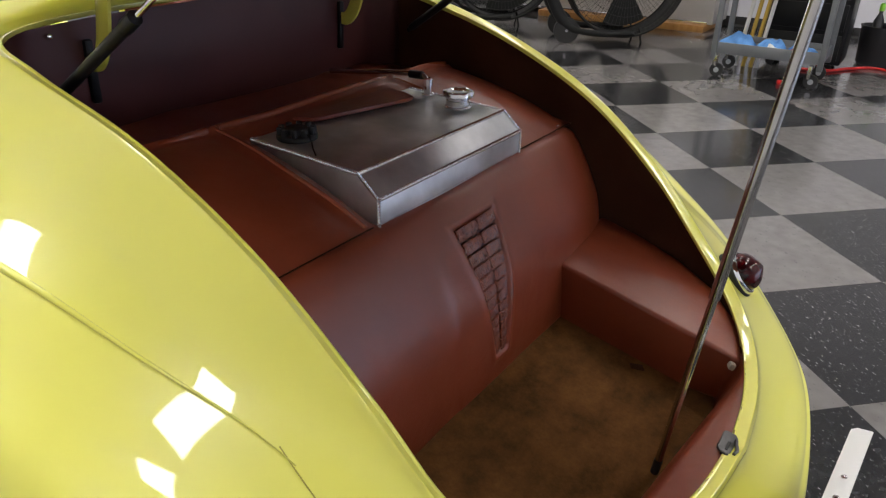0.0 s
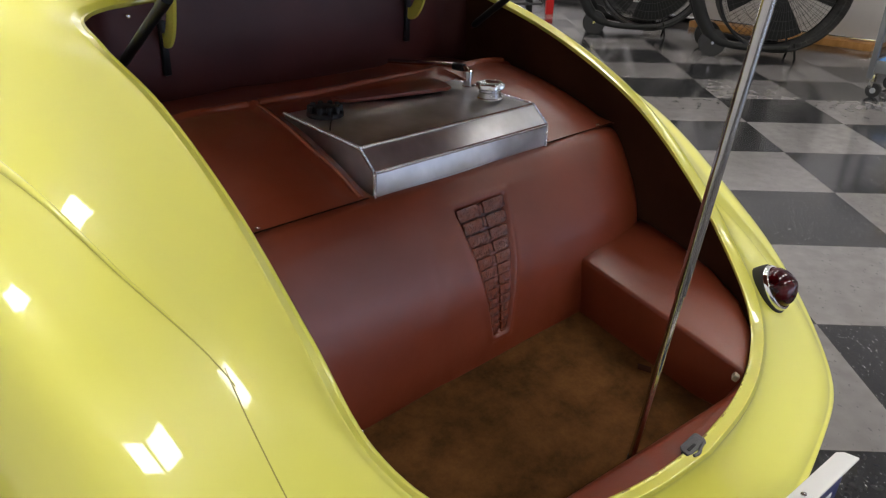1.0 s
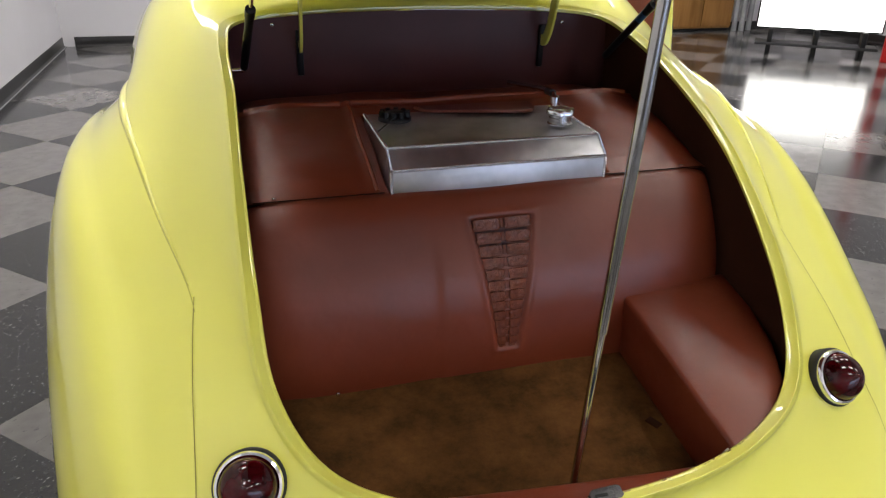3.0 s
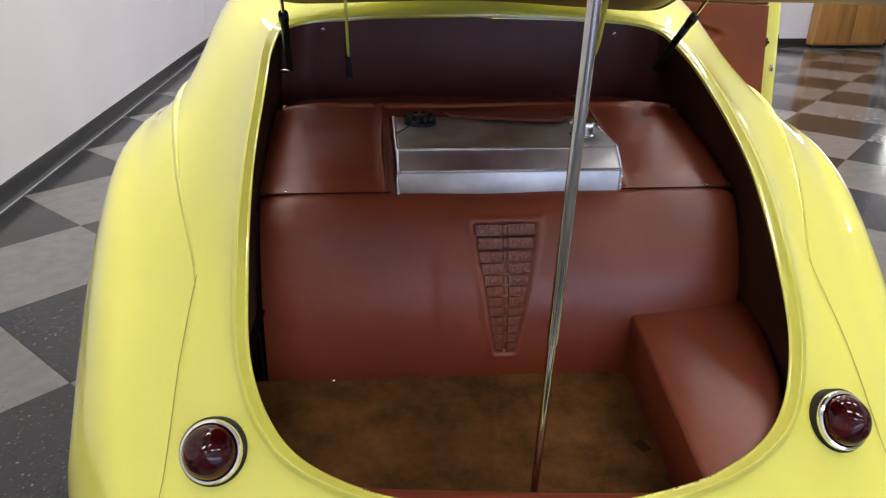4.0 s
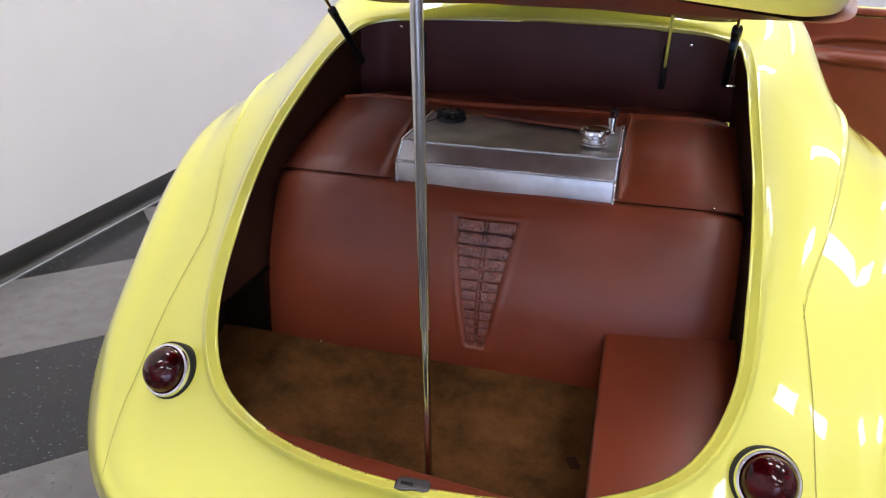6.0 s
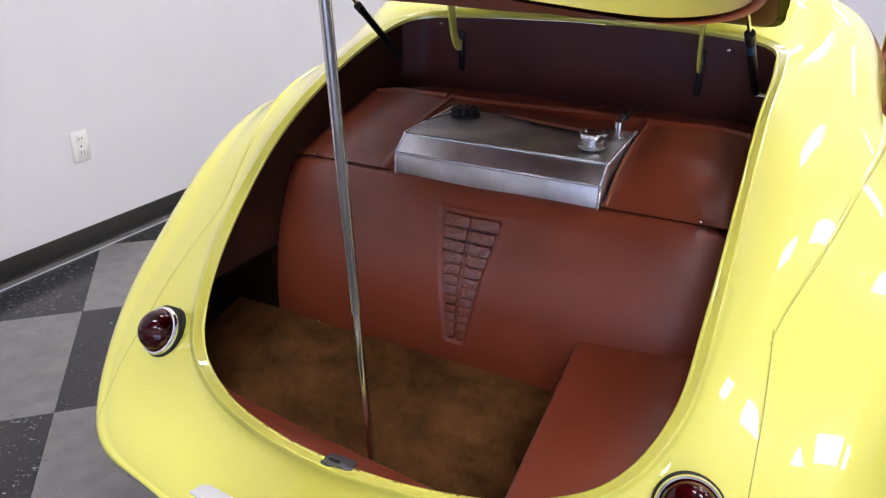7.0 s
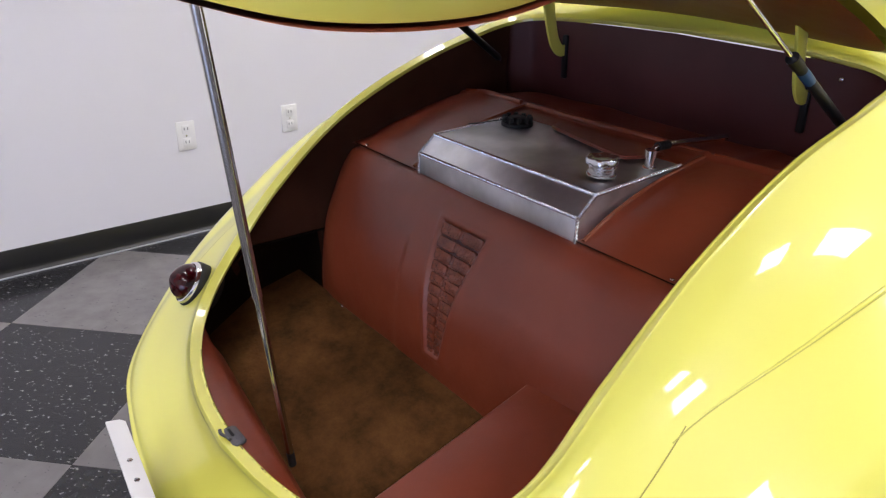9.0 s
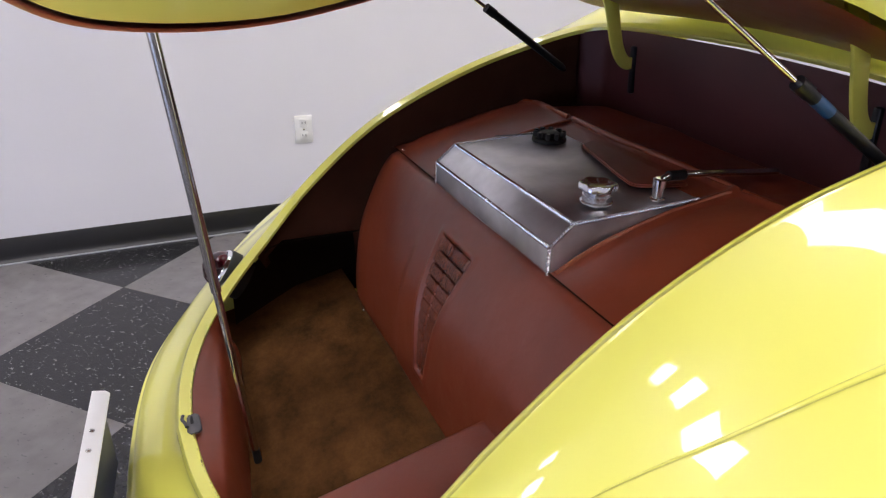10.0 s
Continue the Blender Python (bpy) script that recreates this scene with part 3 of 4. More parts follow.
SHELF = [(0.405, 0.802), (0.435, 0.813), (0.50, 0.838), (0.60, 0.867), (0.69, 0.885), (0.728, 0.888), (0.750, 0.882), (0.79, 0.876), (0.86, 0.873), (0.95, 0.871)]
shelf_line = spline(SHELF, 14)
rows = []
for y, z in shelf_line:
    row = []
    for k in range(185):
        x = -0.462 + 0.924 * k / 184
        dz = 0.0
        if y < 0.74:
            # rolled edges beside the tank, the sunk bed between them
            dz += 0.006 * bump1(x - 0.238, 0.009) + 0.006 * bump1(x + 0.230, 0.009)
            inside = 1 / (1 + math.exp(-(0.2175 - abs(x - 0.0125)) / 0.0012))
            dz -= 0.03 * inside * min(1, max(0, (0.672 - y) / 0.008))
            outer_side = max(0, abs(x) - 0.25) / 0.2
            dz += 0.006 * math.sin(min(outer_side, 1) * math.pi)
        dz += 0.009 * bump1(y - 0.731, 0.009)
        dz -= 0.010 * max(0, (abs(x) - 0.355) / 0.107) ** 2.2
        dz += 0.0018 * math.sin(11 * x + 7 * y) * math.sin(9 * y + 2)
        if y > 0.75:
            dz += 0.004 * bump1(x + 0.16, 0.05) + 0.005 * bump1(x - 0.26, 0.02)
        dz *= min(1.0, max(0.0, (y - 0.405) / 0.045))
        row.append((x, y, z + dz))
    rows.append(row)
part("shelf", grid_mesh("shelf", rows, LEATHER), car, "padded brown leather shelf with rolled seams")

# lighter than the shelf leather: the highlight on the rolls is in the colour
PIPING = material("highlight_toned_piping", (0.26, 0.070, 0.034), 0.2)
relief(PIPING, 700.0, 0.12, 0.0005, "ShaderNodeTexVoronoi")


def shelf_z(y):
    return float(np.interp(y, shelf_line[:, 0], shelf_line[:, 1]))


for x0, x1 in ((-0.445, -0.245), (-0.222, 0.232), (0.252, 0.445)):
    pts = [(x, 0.731 + 0.004 * math.sin(7 * x), shelf_z(0.731) + 0.0085 + 0.0012 * math.sin(19 * x) - 0.010 * max(0, (abs(x) - 0.355) / 0.107) ** 2.2) for x in np.linspace(x0, x1, 24)]
    part("piping", tube_mesh("piping", pts, 0.0062, PIPING, 10), car, "rolled leather piping")
# a thin near-black tube darkens the joint of shelf and front panel
for x0, x1 in ((-0.45, -0.216), (0.224, 0.455)):
    pts = [(x, 0.4065, 0.8032) for x in np.linspace(x0, x1, 12)]
    part("panel_seam", tube_mesh("panel_seam", pts, 0.0012, RECESS_SHADE, 6), car, "dark seam between shelf and front panel")
for x in (-0.230, 0.238):
    pts = [(x + 0.002 * math.sin(20 * y), y, shelf_z(y) + 0.0055 * min(1.0, (y - 0.405) / 0.045)) for y in np.linspace(0.412, 0.728, 26)]
    part("piping", tube_mesh("piping", pts, 0.0040, PIPING, 8), car, "rolled leather piping")
part("shelf_board", box_mesh("shelf_board", (0.94, 0.56, 0.012), DARK_LINING, 0, (0, 0.675, 0.765)), car)
for sign in (1, -1):
    wall_rows = [[(sign * 0.484, rim[k][1], 0.38 if sign > 0 or rim[k][1] > 0.34 else 0.60), (sign * 0.484, rim[k][1], rim[k][2] - 0.045)] for k in range(2 * PER - 3, 6 * PER)]
    part("inner_wall", grid_mesh("inner_wall", wall_rows, DARK_LINING), car)
rows = []
half_rim = rim[:3 * PER]
for v in np.linspace(0, 1, 16):
    row = []
    for x in np.linspace(-0.486, 0.486, 52):
        near = min(abs(x), 0.452)
        ry, rz = np.interp(near, half_rim[:, 0], half_rim[:, 1]), np.interp(near, half_rim[:, 0], half_rim[:, 2]) - 0.6 * (abs(x) - near)
        z = 0.860 + (rz - 0.006 - 0.860) * v
        y = 0.935 - 0.06 * (z - 0.89) - 0.010 * (1 - (x / 0.46) ** 2) * math.sin(max(0.0, z - 0.89) / 0.19 * math.pi)
        row.append((x, min(y, ry + 0.002 + 0.03 * (1 - v)), z))
    rows.append(row)
part("bulkhead", grid_mesh("bulkhead", rows, MAROON), car, "dark maroon leather bulkhead with two slots")


def side_lining(sign):
    rows = []
    for k in range(2 * PER + 2, 8 * PER + 4 if sign > 0 else 7 * PER + 3):
        r = rim[k]
        bottom = 0.40 if sign > 0 or r[1] > 0.31 else 0.605
        bottom = min(bottom, r[2] - 0.05)
        top = lip[0][k] + np.array([0.003, 0, 0.003])
        low = np.array([min(0.480 if sign > 0 else 0.470, r[0] + 0.026), r[1] + (0.02 if k > 7 * PER else 0), bottom])
        row = [top * (1 - w) + low * w + np.array([0.006 * math.sin(w * math.pi), 0, 0]) for w in np.linspace(0, 1, 8)]
        rows.append([p * np.array([sign, 1, 1]) for p in row])
    return grid_mesh("side_lining", rows, DARK_LINING)


for sign in (1, -1):
    part("side_lining", side_lining(sign), car, "dark brown felt side lining")
# hollow walls coloured near-black in place of the shade in there
part("inner_fender_end", grid_mesh("inner_fender_end", [[(-0.61, 0.345, z), (-0.43, 0.345, z)] for z in (0.38, 0.50, 0.64)], RECESS_SHADE), car)
wall_y = np.linspace(0.02, 0.35, 12)
part("inner_fender", grid_mesh("inner_fender", [[(-x, y, 0.38), (-x, y, min(0.50, z - 0.05)), (-0.5 * (x + 0.455), y, z - 0.015), (-0.455, y, z)] for x, y, z in ((min(0.60, 0.49 + 0.5 * (y - 0.02)), y, min(0.607, 0.515 + 0.9 * (y - 0.02))) for y in wall_y)], RECESS_SHADE), car, "hollow beside the trunk floor, coloured near-black for its shade")


def floor_z(y):
    return 0.390 + 0.226 * (y + 0.011)


rows = [[(x, y, floor_z(y) + 0.0015 * math.sin(13 * x + 5 * y)) for x in np.linspace(-0.57, 0.47, 30)] for y in np.linspace(-0.05, 0.30, 16)]
part("trunk_floor", grid_mesh("trunk_floor", rows, CARPET), car, "mottled brown suede trunk floor")

# leather apron from the rear edge: a flat band, a fold, and a face down to the floor
rows = []
ring = np.vstack([(rim[8 * PER + 2:] - [0, 0, 0.004]), (rim[-2:8 * PER + 1:-1] - [0, 0, 0.004]) * np.array([-1, 1, 1])])
for r in ring:
    if not -0.345 < r[0] < 0.262:
        continue
    # the fold runs straight across; the band is widest at the far corner
    fold_y = max(r[1] + 0.002, -0.053 - 0.107 * r[0])
    fold = np.array([r[0], fold_y, min(0.478, r[2] - 0.004)])
    foot = np.array([r[0], fold_y + 0.028, 0])
    foot[2] = floor_z(foot[1]) - 0.003
    rows.append(spline([r, 0.5 * (r + fold) + np.array([0, 0, 0.003]), fold, 0.45 * fold + 0.55 * foot + np.array([0, 0.006, 0]), foot], 5))
part("rear_apron", grid_mesh("rear_apron", rows, LEATHER), car, "brown leather apron below the latch")


def battery_box():
    """A leather-covered box in the corner: top slopes down to the rear."""
    bm = bmesh.new()
    plan = ((0.247, -0.070), (0.345, -0.036), (0.418, 0.036), (0.456, 0.12), (0.474, 0.21), (0.478, 0.315), (0.244, 0.315))
    high = [bm.verts.new((x, y, 0.492 + (y + 0.064) * 0.238 + (x - 0.245) * 0.075)) for x, y in plan]
    low = [bm.verts.new((x, y, 0.39)) for x, y in plan]
    bm.faces.new(high)
    bm.faces.new(low[::-1])
    for k in range(len(plan)):
        q = (k + 1) % len(plan)
        bm.faces.new((low[k], low[q], high[q], high[k]))
    bmesh.ops.recalc_face_normals(bm, faces=bm.faces[:])
    bmesh.ops.bevel(bm, geom=bm.edges[:], offset=0.008, segments=3, affect="EDGES", profile=0.5)
    return bm_mesh("corner_box", bm, LEATHER, angle=50)


# the tab takes the dark lining colour for the shade beside the box
part("leather_tab", box_mesh("leather_tab", (0.020, 0.026, 0.003), DARK_LINING, 0.001), car, "small loose leather tab on the trunk floor", pose(0.218, 0.110, floor_z(0.110) + 0.003, 8, 6, 30))
part("corner_box", battery_box(), car, "brown leather covered box in the corner")

screw_me = lathe_mesh("screw", [(0.0065, 0), (0.0065, 0.001), (0.0045, 0.003), (0.002, 0.0032)], CHROME, 14)
for x, y, z, rx in ((-0.413, 0.413, 0.806, -20), (0.409, 0.413, 0.806, -20), (-0.362, 0.923, 1.040, 95), (0.357, 0.925, 1.032, 95), (-0.335, 0.293, 0.4645, 80), (0.259, 0.293, 0.4635, 80)):
    part("screw", screw_me, car, "small chrome screw", pose(x, y - (0.006 if rx > 50 else 0), z, rx, 0, 0) @ Matrix.Scale(0.7, 4))

for sign in (1, -1):
    slot = box_mesh("hinge_slot", (0.015, 0.012, 0.105), BLACK, 0.004)
    part("hinge_slot", slot, car, "black slot for the lid hinge", pose(sign * 0.303, 0.922, 0.976, 3, 0, 0))

# ---- fuel tank
tank = part("fuel_tank", extrude_mesh("fuel_tank", [(0.4065, 0.780), (0.4065, 0.842), (0.444, 0.8745), (0.672, 0.884), (0.672, 0.780)], 0.430, ALU, 0.0012), car, "welded brushed aluminium fuel tank", pose(0.2275, 0, 0, 0, 0, 90))
TANK_L, TANK_R = -0.2025, 0.2275


def weld(points):
    pts = []
    for a, b in zip(points[:-1], points[1:]):
        a, b = Vector(a), Vector(b)
        n = max(2, int((b - a).length / 0.0024))
        pts += [a + (b - a) * i / n for i in range(n)]
    pts.append(Vector(points[-1]))
    return tube_mesh("weld_bead", pts, [0.0041 if i % 2 else 0.0020 for i in range(len(pts))], WELD, 6)


for line in (((TANK_L, 0.444, 0.8745), (TANK_R, 0.444, 0.8745)), ((TANK_L, 0.4065, 0.842), (TANK_R, 0.4065, 0.842)),
             ((TANK_L, 0.4065, 0.796), (TANK_L, 0.4065, 0.842), (TANK_L, 0.444, 0.8745), (TANK_L, 0.672, 0.884)),
             ((TANK_R, 0.4065, 0.796), (TANK_R, 0.4065, 0.842), (TANK_R, 0.444, 0.8745), (TANK_R, 0.672, 0.884))):
    part("weld_bead", weld(line), tank, "rippled weld bead", tank.matrix_basis.inverted())

part("filler_cap", lathe_mesh("filler_cap", [(0.030, 0), (0.030, 0.003), (0.0265, 0.005), (0.0265, 0.016), (0.0235, 0.018), (0.0235, 0.021), (0.0285, 0.022), (0.0285, 0.024)], CAST), tank, "ribbed polished filler neck", tank.matrix_basis.inverted() @ pose(0.176, 0.516, 0.881) @ Matrix.Scale(0.86, 4))


def lobed_cap():
    verts, faces = [], []
    n = 48
    levels = [(0.030, 0.0), (0.033, 0.002), (0.033, 0.010), (0.031, 0.013), (0.026, 0.0125), (0.022, 0.009), (0.012, 0.008)]
    for r, z in levels:
        for k in range(n):
            w = 2 * math.pi * k / n
            rr = r * (1 + 0.07 * math.cos(6 * w) * (r > 0.024))
            verts.append((rr * math.cos(w), rr * math.sin(w), z))
    for i in range(len(levels) - 1):
        for k in range(n):
            a, b = i * n + k, i * n + (k + 1) % n
            faces.append((a, b, b + n, a + n))
    faces.append(tuple(range(6 * n, 7 * n)))
    faces.append(tuple(range(n))[::-1])
    me = mesh_of("cap_top", verts, faces, CAST)
    me.set_sharp_from_angle(angle=radians(40))
    return me


part("cap_top", lobed_cap(), tank, "lobed chrome screw cap", tank.matrix_basis.inverted() @ pose(0.176, 0.516, 0.9017) @ Matrix.Scale(0.86, 4))
at_sender = tank.matrix_basis.inverted() @ pose(-0.147, 0.622, 0.882)
part("sender_plate", lathe_mesh("sender_plate", [(0.034, 0), (0.034, 0.006), (0.031, 0.009), (0.022, 0.010), (0.020, 0.016), (0.017, 0.018)], BLACK), tank, "black round fuel sender cover", at_sender)
nut = lathe_mesh("nut", [(0.0055, 0), (0.0055, 0.010), (0.004, 0.012)], BLACK, 6)
for k in range(10):
    w = 2 * math.pi * k / 10
    part("nut", nut, tank, "", at_sender @ pose(0.0275 * math.cos(w), 0.0275 * math.sin(w), 0.008))
part("sender_wire", tube_mesh("sender_wire", spline([(-0.150, 0.60, 0.897), (-0.168, 0.57, 0.893), (-0.185, 0.55, 0.888), (-0.20, 0.53, 0.885)], 8), 0.0014, BLACK, 6), tank, "thin black wire", tank.matrix_basis.inverted())
part("hose_fitting", lathe_mesh("hose_fitting", [(0.0125, 0), (0.0125, 0.003), (0.0085, 0.004), (0.0085, 0.020), (0.0105, 0.021), (0.0105, 0.034), (0.007, 0.036)], CHROME, 16, 30), tank, "chrome hose fitting", tank.matrix_basis.inverted() @ pose(0.205, 0.608, 0.883))
part("fuel_line", tube_mesh("fuel_line", spline([(0.205, 0.608, 0.912), (0.206, 0.618, 0.920), (0.207, 0.635, 0.921), (0.206, 0.70, 0.917), (0.200, 0.80, 0.906), (0.196, 0.86, 0.900)], 6), 0.0052, STEEL, 10), tank, "bright metal fuel line", tank.matrix_basis.inverted())
part("fuel_line_nut", tube_mesh("fuel_line_nut", [(0.206, 0.622, 0.921), (0.2065, 0.652, 0.920)], 0.0085, BLACK, 8), tank, "black hose nut", tank.matrix_basis.inverted())

flap_outline = [(-0.092, 0.690), (-0.077, 0.652), (-0.060, 0.645), (0.100, 0.607), (0.142, 0.600), (0.156, 0.606), (0.172, 0.640), (0.180, 0.690)]
bm = bmesh.new()
f = bm.faces.new([bm.verts.new((x, y, 0.8865)) for x, y in flap_outline])
ext = bmesh.ops.extrude_face_region(bm, geom=[f])
for v in ext["geom"]:
    if isinstance(v, bmesh.types.BMVert):
        v.co.z += 0.006
bmesh.ops.recalc_face_normals(bm, faces=bm.faces[:])
bmesh.ops.bevel(bm, geom=bm.edges[:], offset=0.0024, segments=2, affect="EDGES")
part("shelf_flap", bm_mesh("shelf_flap", bm, LEATHER, angle=50), car, "brown leather flap lapping onto the tank")

# ---- tail lights
def tail_light(sign):
    axis = Vector((0.12 * sign, -0.81, 0.57)).normalized()
    m = Matrix.Translation(Vector((0.4990 * sign, -0.0064, 0.548)) - axis * 0.026) @ axis.to_track_quat("Z", "Y").to_matrix().to_4x4() @ Matrix.Scale(0.96, 4)
    lamp = part("tail_light", lathe_mesh("gasket", [(0.0500, -0.045), (0.0525, -0.010), (0.0530, 0.003), (0.0530, 0.011), (0.051, 0.014), (0.044, 0.014)], RUBBER, 40), car, "round red tail light with a chrome bezel", m)
    part("bezel", lathe_mesh("bezel", [(0.0495, 0.0125), (0.0495, 0.018), (0.0475, 0.0220), (0.0440, 0.0230), (0.0422, 0.0210), (0.0416, 0.016)], CHROME, 40), lamp, "chrome bezel ring")
    dome = [(0.0420, 0.0185)] + [(0.0420 * (1 - u ** 2.5) ** 0.9, 0.0185 + 0.044 * u) for u in np.linspace(0.04, 0.985, 16)]
    part("lens", lathe_mesh("lens", dome, RED_GLASS, 40, 60), lamp, "domed red glass lens")
    return lamp


for sign in (1, -1):
    tail_light(sign)

# ---- trunk lid
LID_TURN, HINGE = 35.4, Vector((0, 0.955, 1.03))
order = np.argsort(rim[:, 1])


def lid_z(x, y):
    z = float(np.interp(y, rim[order, 1], rim[order, 2]))
    return z + 0.030 * (1 - min(1, (x / 0.45) ** 2)) * min(1, max(0.0, (y + 0.10) / 0.25))


loop = np.vstack([rim, rim[-2:0:-1] * np.array([-1, 1, 1])])
center = np.array([0, 0.42, 0])


def lid_sheet(name, grow, drop, mat, inner=0.0, rings=16, inset=0.0):
    rows = []
    for i in range(rings + 1):
        w = inner + (1 - inner) * i / rings
        row = []
        for r in loop:
            d = r - np.array([0, 0.42, r[2]])
            d[2] = 0
            size = np.linalg.norm(d)
            wide = grow if r[1] < 0.15 else grow - inset * min(1.0, (r[1] - 0.15) / 0.5)
            x, y = (center + d * (size + wide) / size * w)[:2]
            yq = min(max(y, -0.094), 0.985)
            row.append((x, y, lid_z(x, yq) + drop(w)))
        rows.append(row)
    return grid_mesh(name, rows, mat, closed=True)


lid_m = Matrix.Translation(HINGE + Vector((0, -0.015, 0.036))) @ pose(0, 0, 0, -LID_TURN, 0.8, 0) @ Matrix.Translation(-HINGE)
lid = part("trunk_lid", lid_sheet("trunk_lid", 0.022, lambda w: 0.016 - 0.012 * max(0, (w - 0.94) / 0.06) ** 2, PAINT, 0.02), car, "raised yellow trunk lid with a leather lining", lid_m)
part("lid_edge", lid_sheet("lid_edge", 0.022, lambda w: 0.004 - 0.030 * (1 - (w - 0.97) / 0.03), PAINT, 0.97, 4), lid, "rolled yellow edge of the lid")
part("lid_lining", lid_sheet("lid_lining", 0.016, lambda w: -0.031 - 0.010 * (1 - w ** 6), LEATHER, 0.02, inset=0.035), lid, "brown leather lid lining")

prop = thing("prop_rod", "polished steel rod propping up the trunk lid", "prop rod")
ROD_A, ROD_B = Vector((-0.0068, -0.0178, 0.388)), Vector((-0.0083, -0.100, 1.215))
part("upper_tube", tube_mesh("upper_tube", [ROD_A.lerp(ROD_B, 0.42), ROD_B], 0.0080, STEEL, 16), prop)
part("lower_rod", tube_mesh("lower_rod", [ROD_A, ROD_A.lerp(ROD_B, 0.43)], 0.0062, STEEL, 14), prop)
part("rubber_tip", tube_mesh("rubber_tip", [ROD_A, ROD_A.lerp(ROD_B, 0.035)], 0.0070, RUBBER, 12), prop, "black rubber tip")

for sign in (1, -1):
    a, b = Vector((sign * 0.434, 0.823, 0.962)), Vector((sign * 0.417, 0.610, 1.101))
    c = b + (b - a) * 1.0
    strut = part("gas_strut", tube_mesh("gas_strut", [a, a.lerp(b, 0.03), b.lerp(a, 0.03), b], [0.0065, 0.0085, 0.0085, 0.0065], BLACK, 14), car, "black gas strut holding the lid")
    part("piston_rod", tube_mesh("piston_rod", [b, c], 0.0038, CHROME, 10), strut, "chrome piston rod")
    part("end_collar", tube_mesh("end_collar", [b.lerp(c, -0.07), b.lerp(c, 0.03)], 0.0100, BLACK, 12), strut)
    part("ball_stud", tube_mesh("ball_stud", [a + Vector((0, 0.004, -0.004)), a + Vector((sign * 0.03, 0.004, -0.004))], 0.005, CHROME, 10), strut, "chrome ball stud")
    if sign > 0:
        part("strut_label", tube_mesh("strut_label", [a.lerp(b, 0.75), a.lerp(b, 0.88)], 0.0088, BLUE, 14, False), strut, "blue sticker")
    path = spline([(0.936, 1.008), (0.920, 0.994), (0.899, 0.994), (0.878, 1.018), (0.862, 1.06), (0.844, 1.12), (0.80, 1.20)], 6)
    width = np.interp(np.linspace(0, 1, len(path)), [0, 0.3, 1], [0.010, 0.014, 0.017])
    d = unit(np.gradient(path, axis=0))
    nrm = np.stack([-d[:, 1], d[:, 0]], 1)
    outline = [tuple(v) for v in path + nrm * width[:, None]] + [tuple(v) for v in (path - nrm * width[:, None])[::-1]]
    part("lid_hinge", extrude_mesh("lid_hinge", outline, 0.007, PAINT, 0.0015), car, "curved yellow lid hinge arm", pose(sign * 0.303 + 0.0035, 0, 0, 0, 0, 90))

# ---- latch on the tail edge
CREAM = material("cream_rubber", (0.55, 0.50, 0.40), 0.7)
relief(CREAM, 200.0, 0.3, 0.001)
part("rubber_bumper", box_mesh("rubber_bumper", (0.018, 0.011, 0.014), CREAM, 0.003), car, "small cream rubber bumper beside the box", pose(0.245, -0.053, 0.477, 20, 0, 25))
LATCH_METAL = material("worn_grey_casting", (0.12, 0.118, 0.12), 0.45, 0.8)
relief(LATCH_METAL, 260.0, 0.5, 0.002)
# the plate lies over the lip; a black recess with the hook opens towards the tail
latch_outline = [(-0.024, -0.002), (-0.019, -0.006), (0.020, -0.008), (0.027, -0.002), (0.027, 0.012), (0.022, 0.016), (-0.018, 0.015), (-0.024, 0.010)]
latch = part("latch", extrude_mesh("latch", latch_outline, 0.005, LATCH_METAL, 0.0016), car, "worn grey cast latch plate on the tail edge", pose(-0.0060, -0.110, 0.5030, -80, 0, 0))
recess = [(-0.026, -0.014), (-0.020, -0.018), (0.010, -0.017), (0.016, -0.010), (0.016, 0.004), (-0.027, 0.008)]
part("latch_recess", extrude_mesh("latch_recess", recess, 0.004, BLACK, 0.001), latch, "black latch opening", pose(0, 0.0015, 0))
part("latch_hook", tube_mesh("latch_hook", spline([(-0.023, -0.0035, -0.010), (-0.012, -0.0045, -0.012), (0.000, -0.0040, -0.008), (0.010, -0.003, -0.006)], 5), 0.0028, LATCH_METAL, 8), latch, "small grey hook")
part("latch_slot", box_mesh("latch_slot", (0.020, 0.003, 0.005), BLACK, 0.001, (-0.008, -0.0002, 0.002)), latch, "dark slot in the plate")

# chipped paint along the tail edge beside the latch
CHIP = material("bare_chipped_edge", (0.26, 0.18, 0.05), 0.7)
random.seed(11)
verts, faces = [], []
for k in range(44):
    u = random.uniform(9.0 * PER, 10.95 * PER)
    i = int(u)
    flip = np.array([random.choice((1, 1, -1)), 1, 1])
    c = (lip[2][i] * (1 - u + i) + lip[2][i + 1] * (u - i) + away[i] * random.uniform(-0.0005, 0.0025) + upward[i] * 0.0008) * flip
    size = random.uniform(0.0010, 0.0034)
    a, b = tangent[i] * flip * size * random.uniform(1.0, 2.4), away[i] * flip * size * 0.6
    base = len(verts)
    for w in np.linspace(0, 2 * math.pi, 7)[:-1]:
        verts.append(tuple(c + a * math.cos(w) * random.uniform(0.6, 1.2) + b * math.sin(w) * random.uniform(0.5, 1.3)))
    faces.append(tuple(range(base, base + 6)))
part("paint_chips", mesh_of("paint_chips", verts, faces, CHIP, False), car, "small paint chips along the tail edge")["kind"] = "stuff"

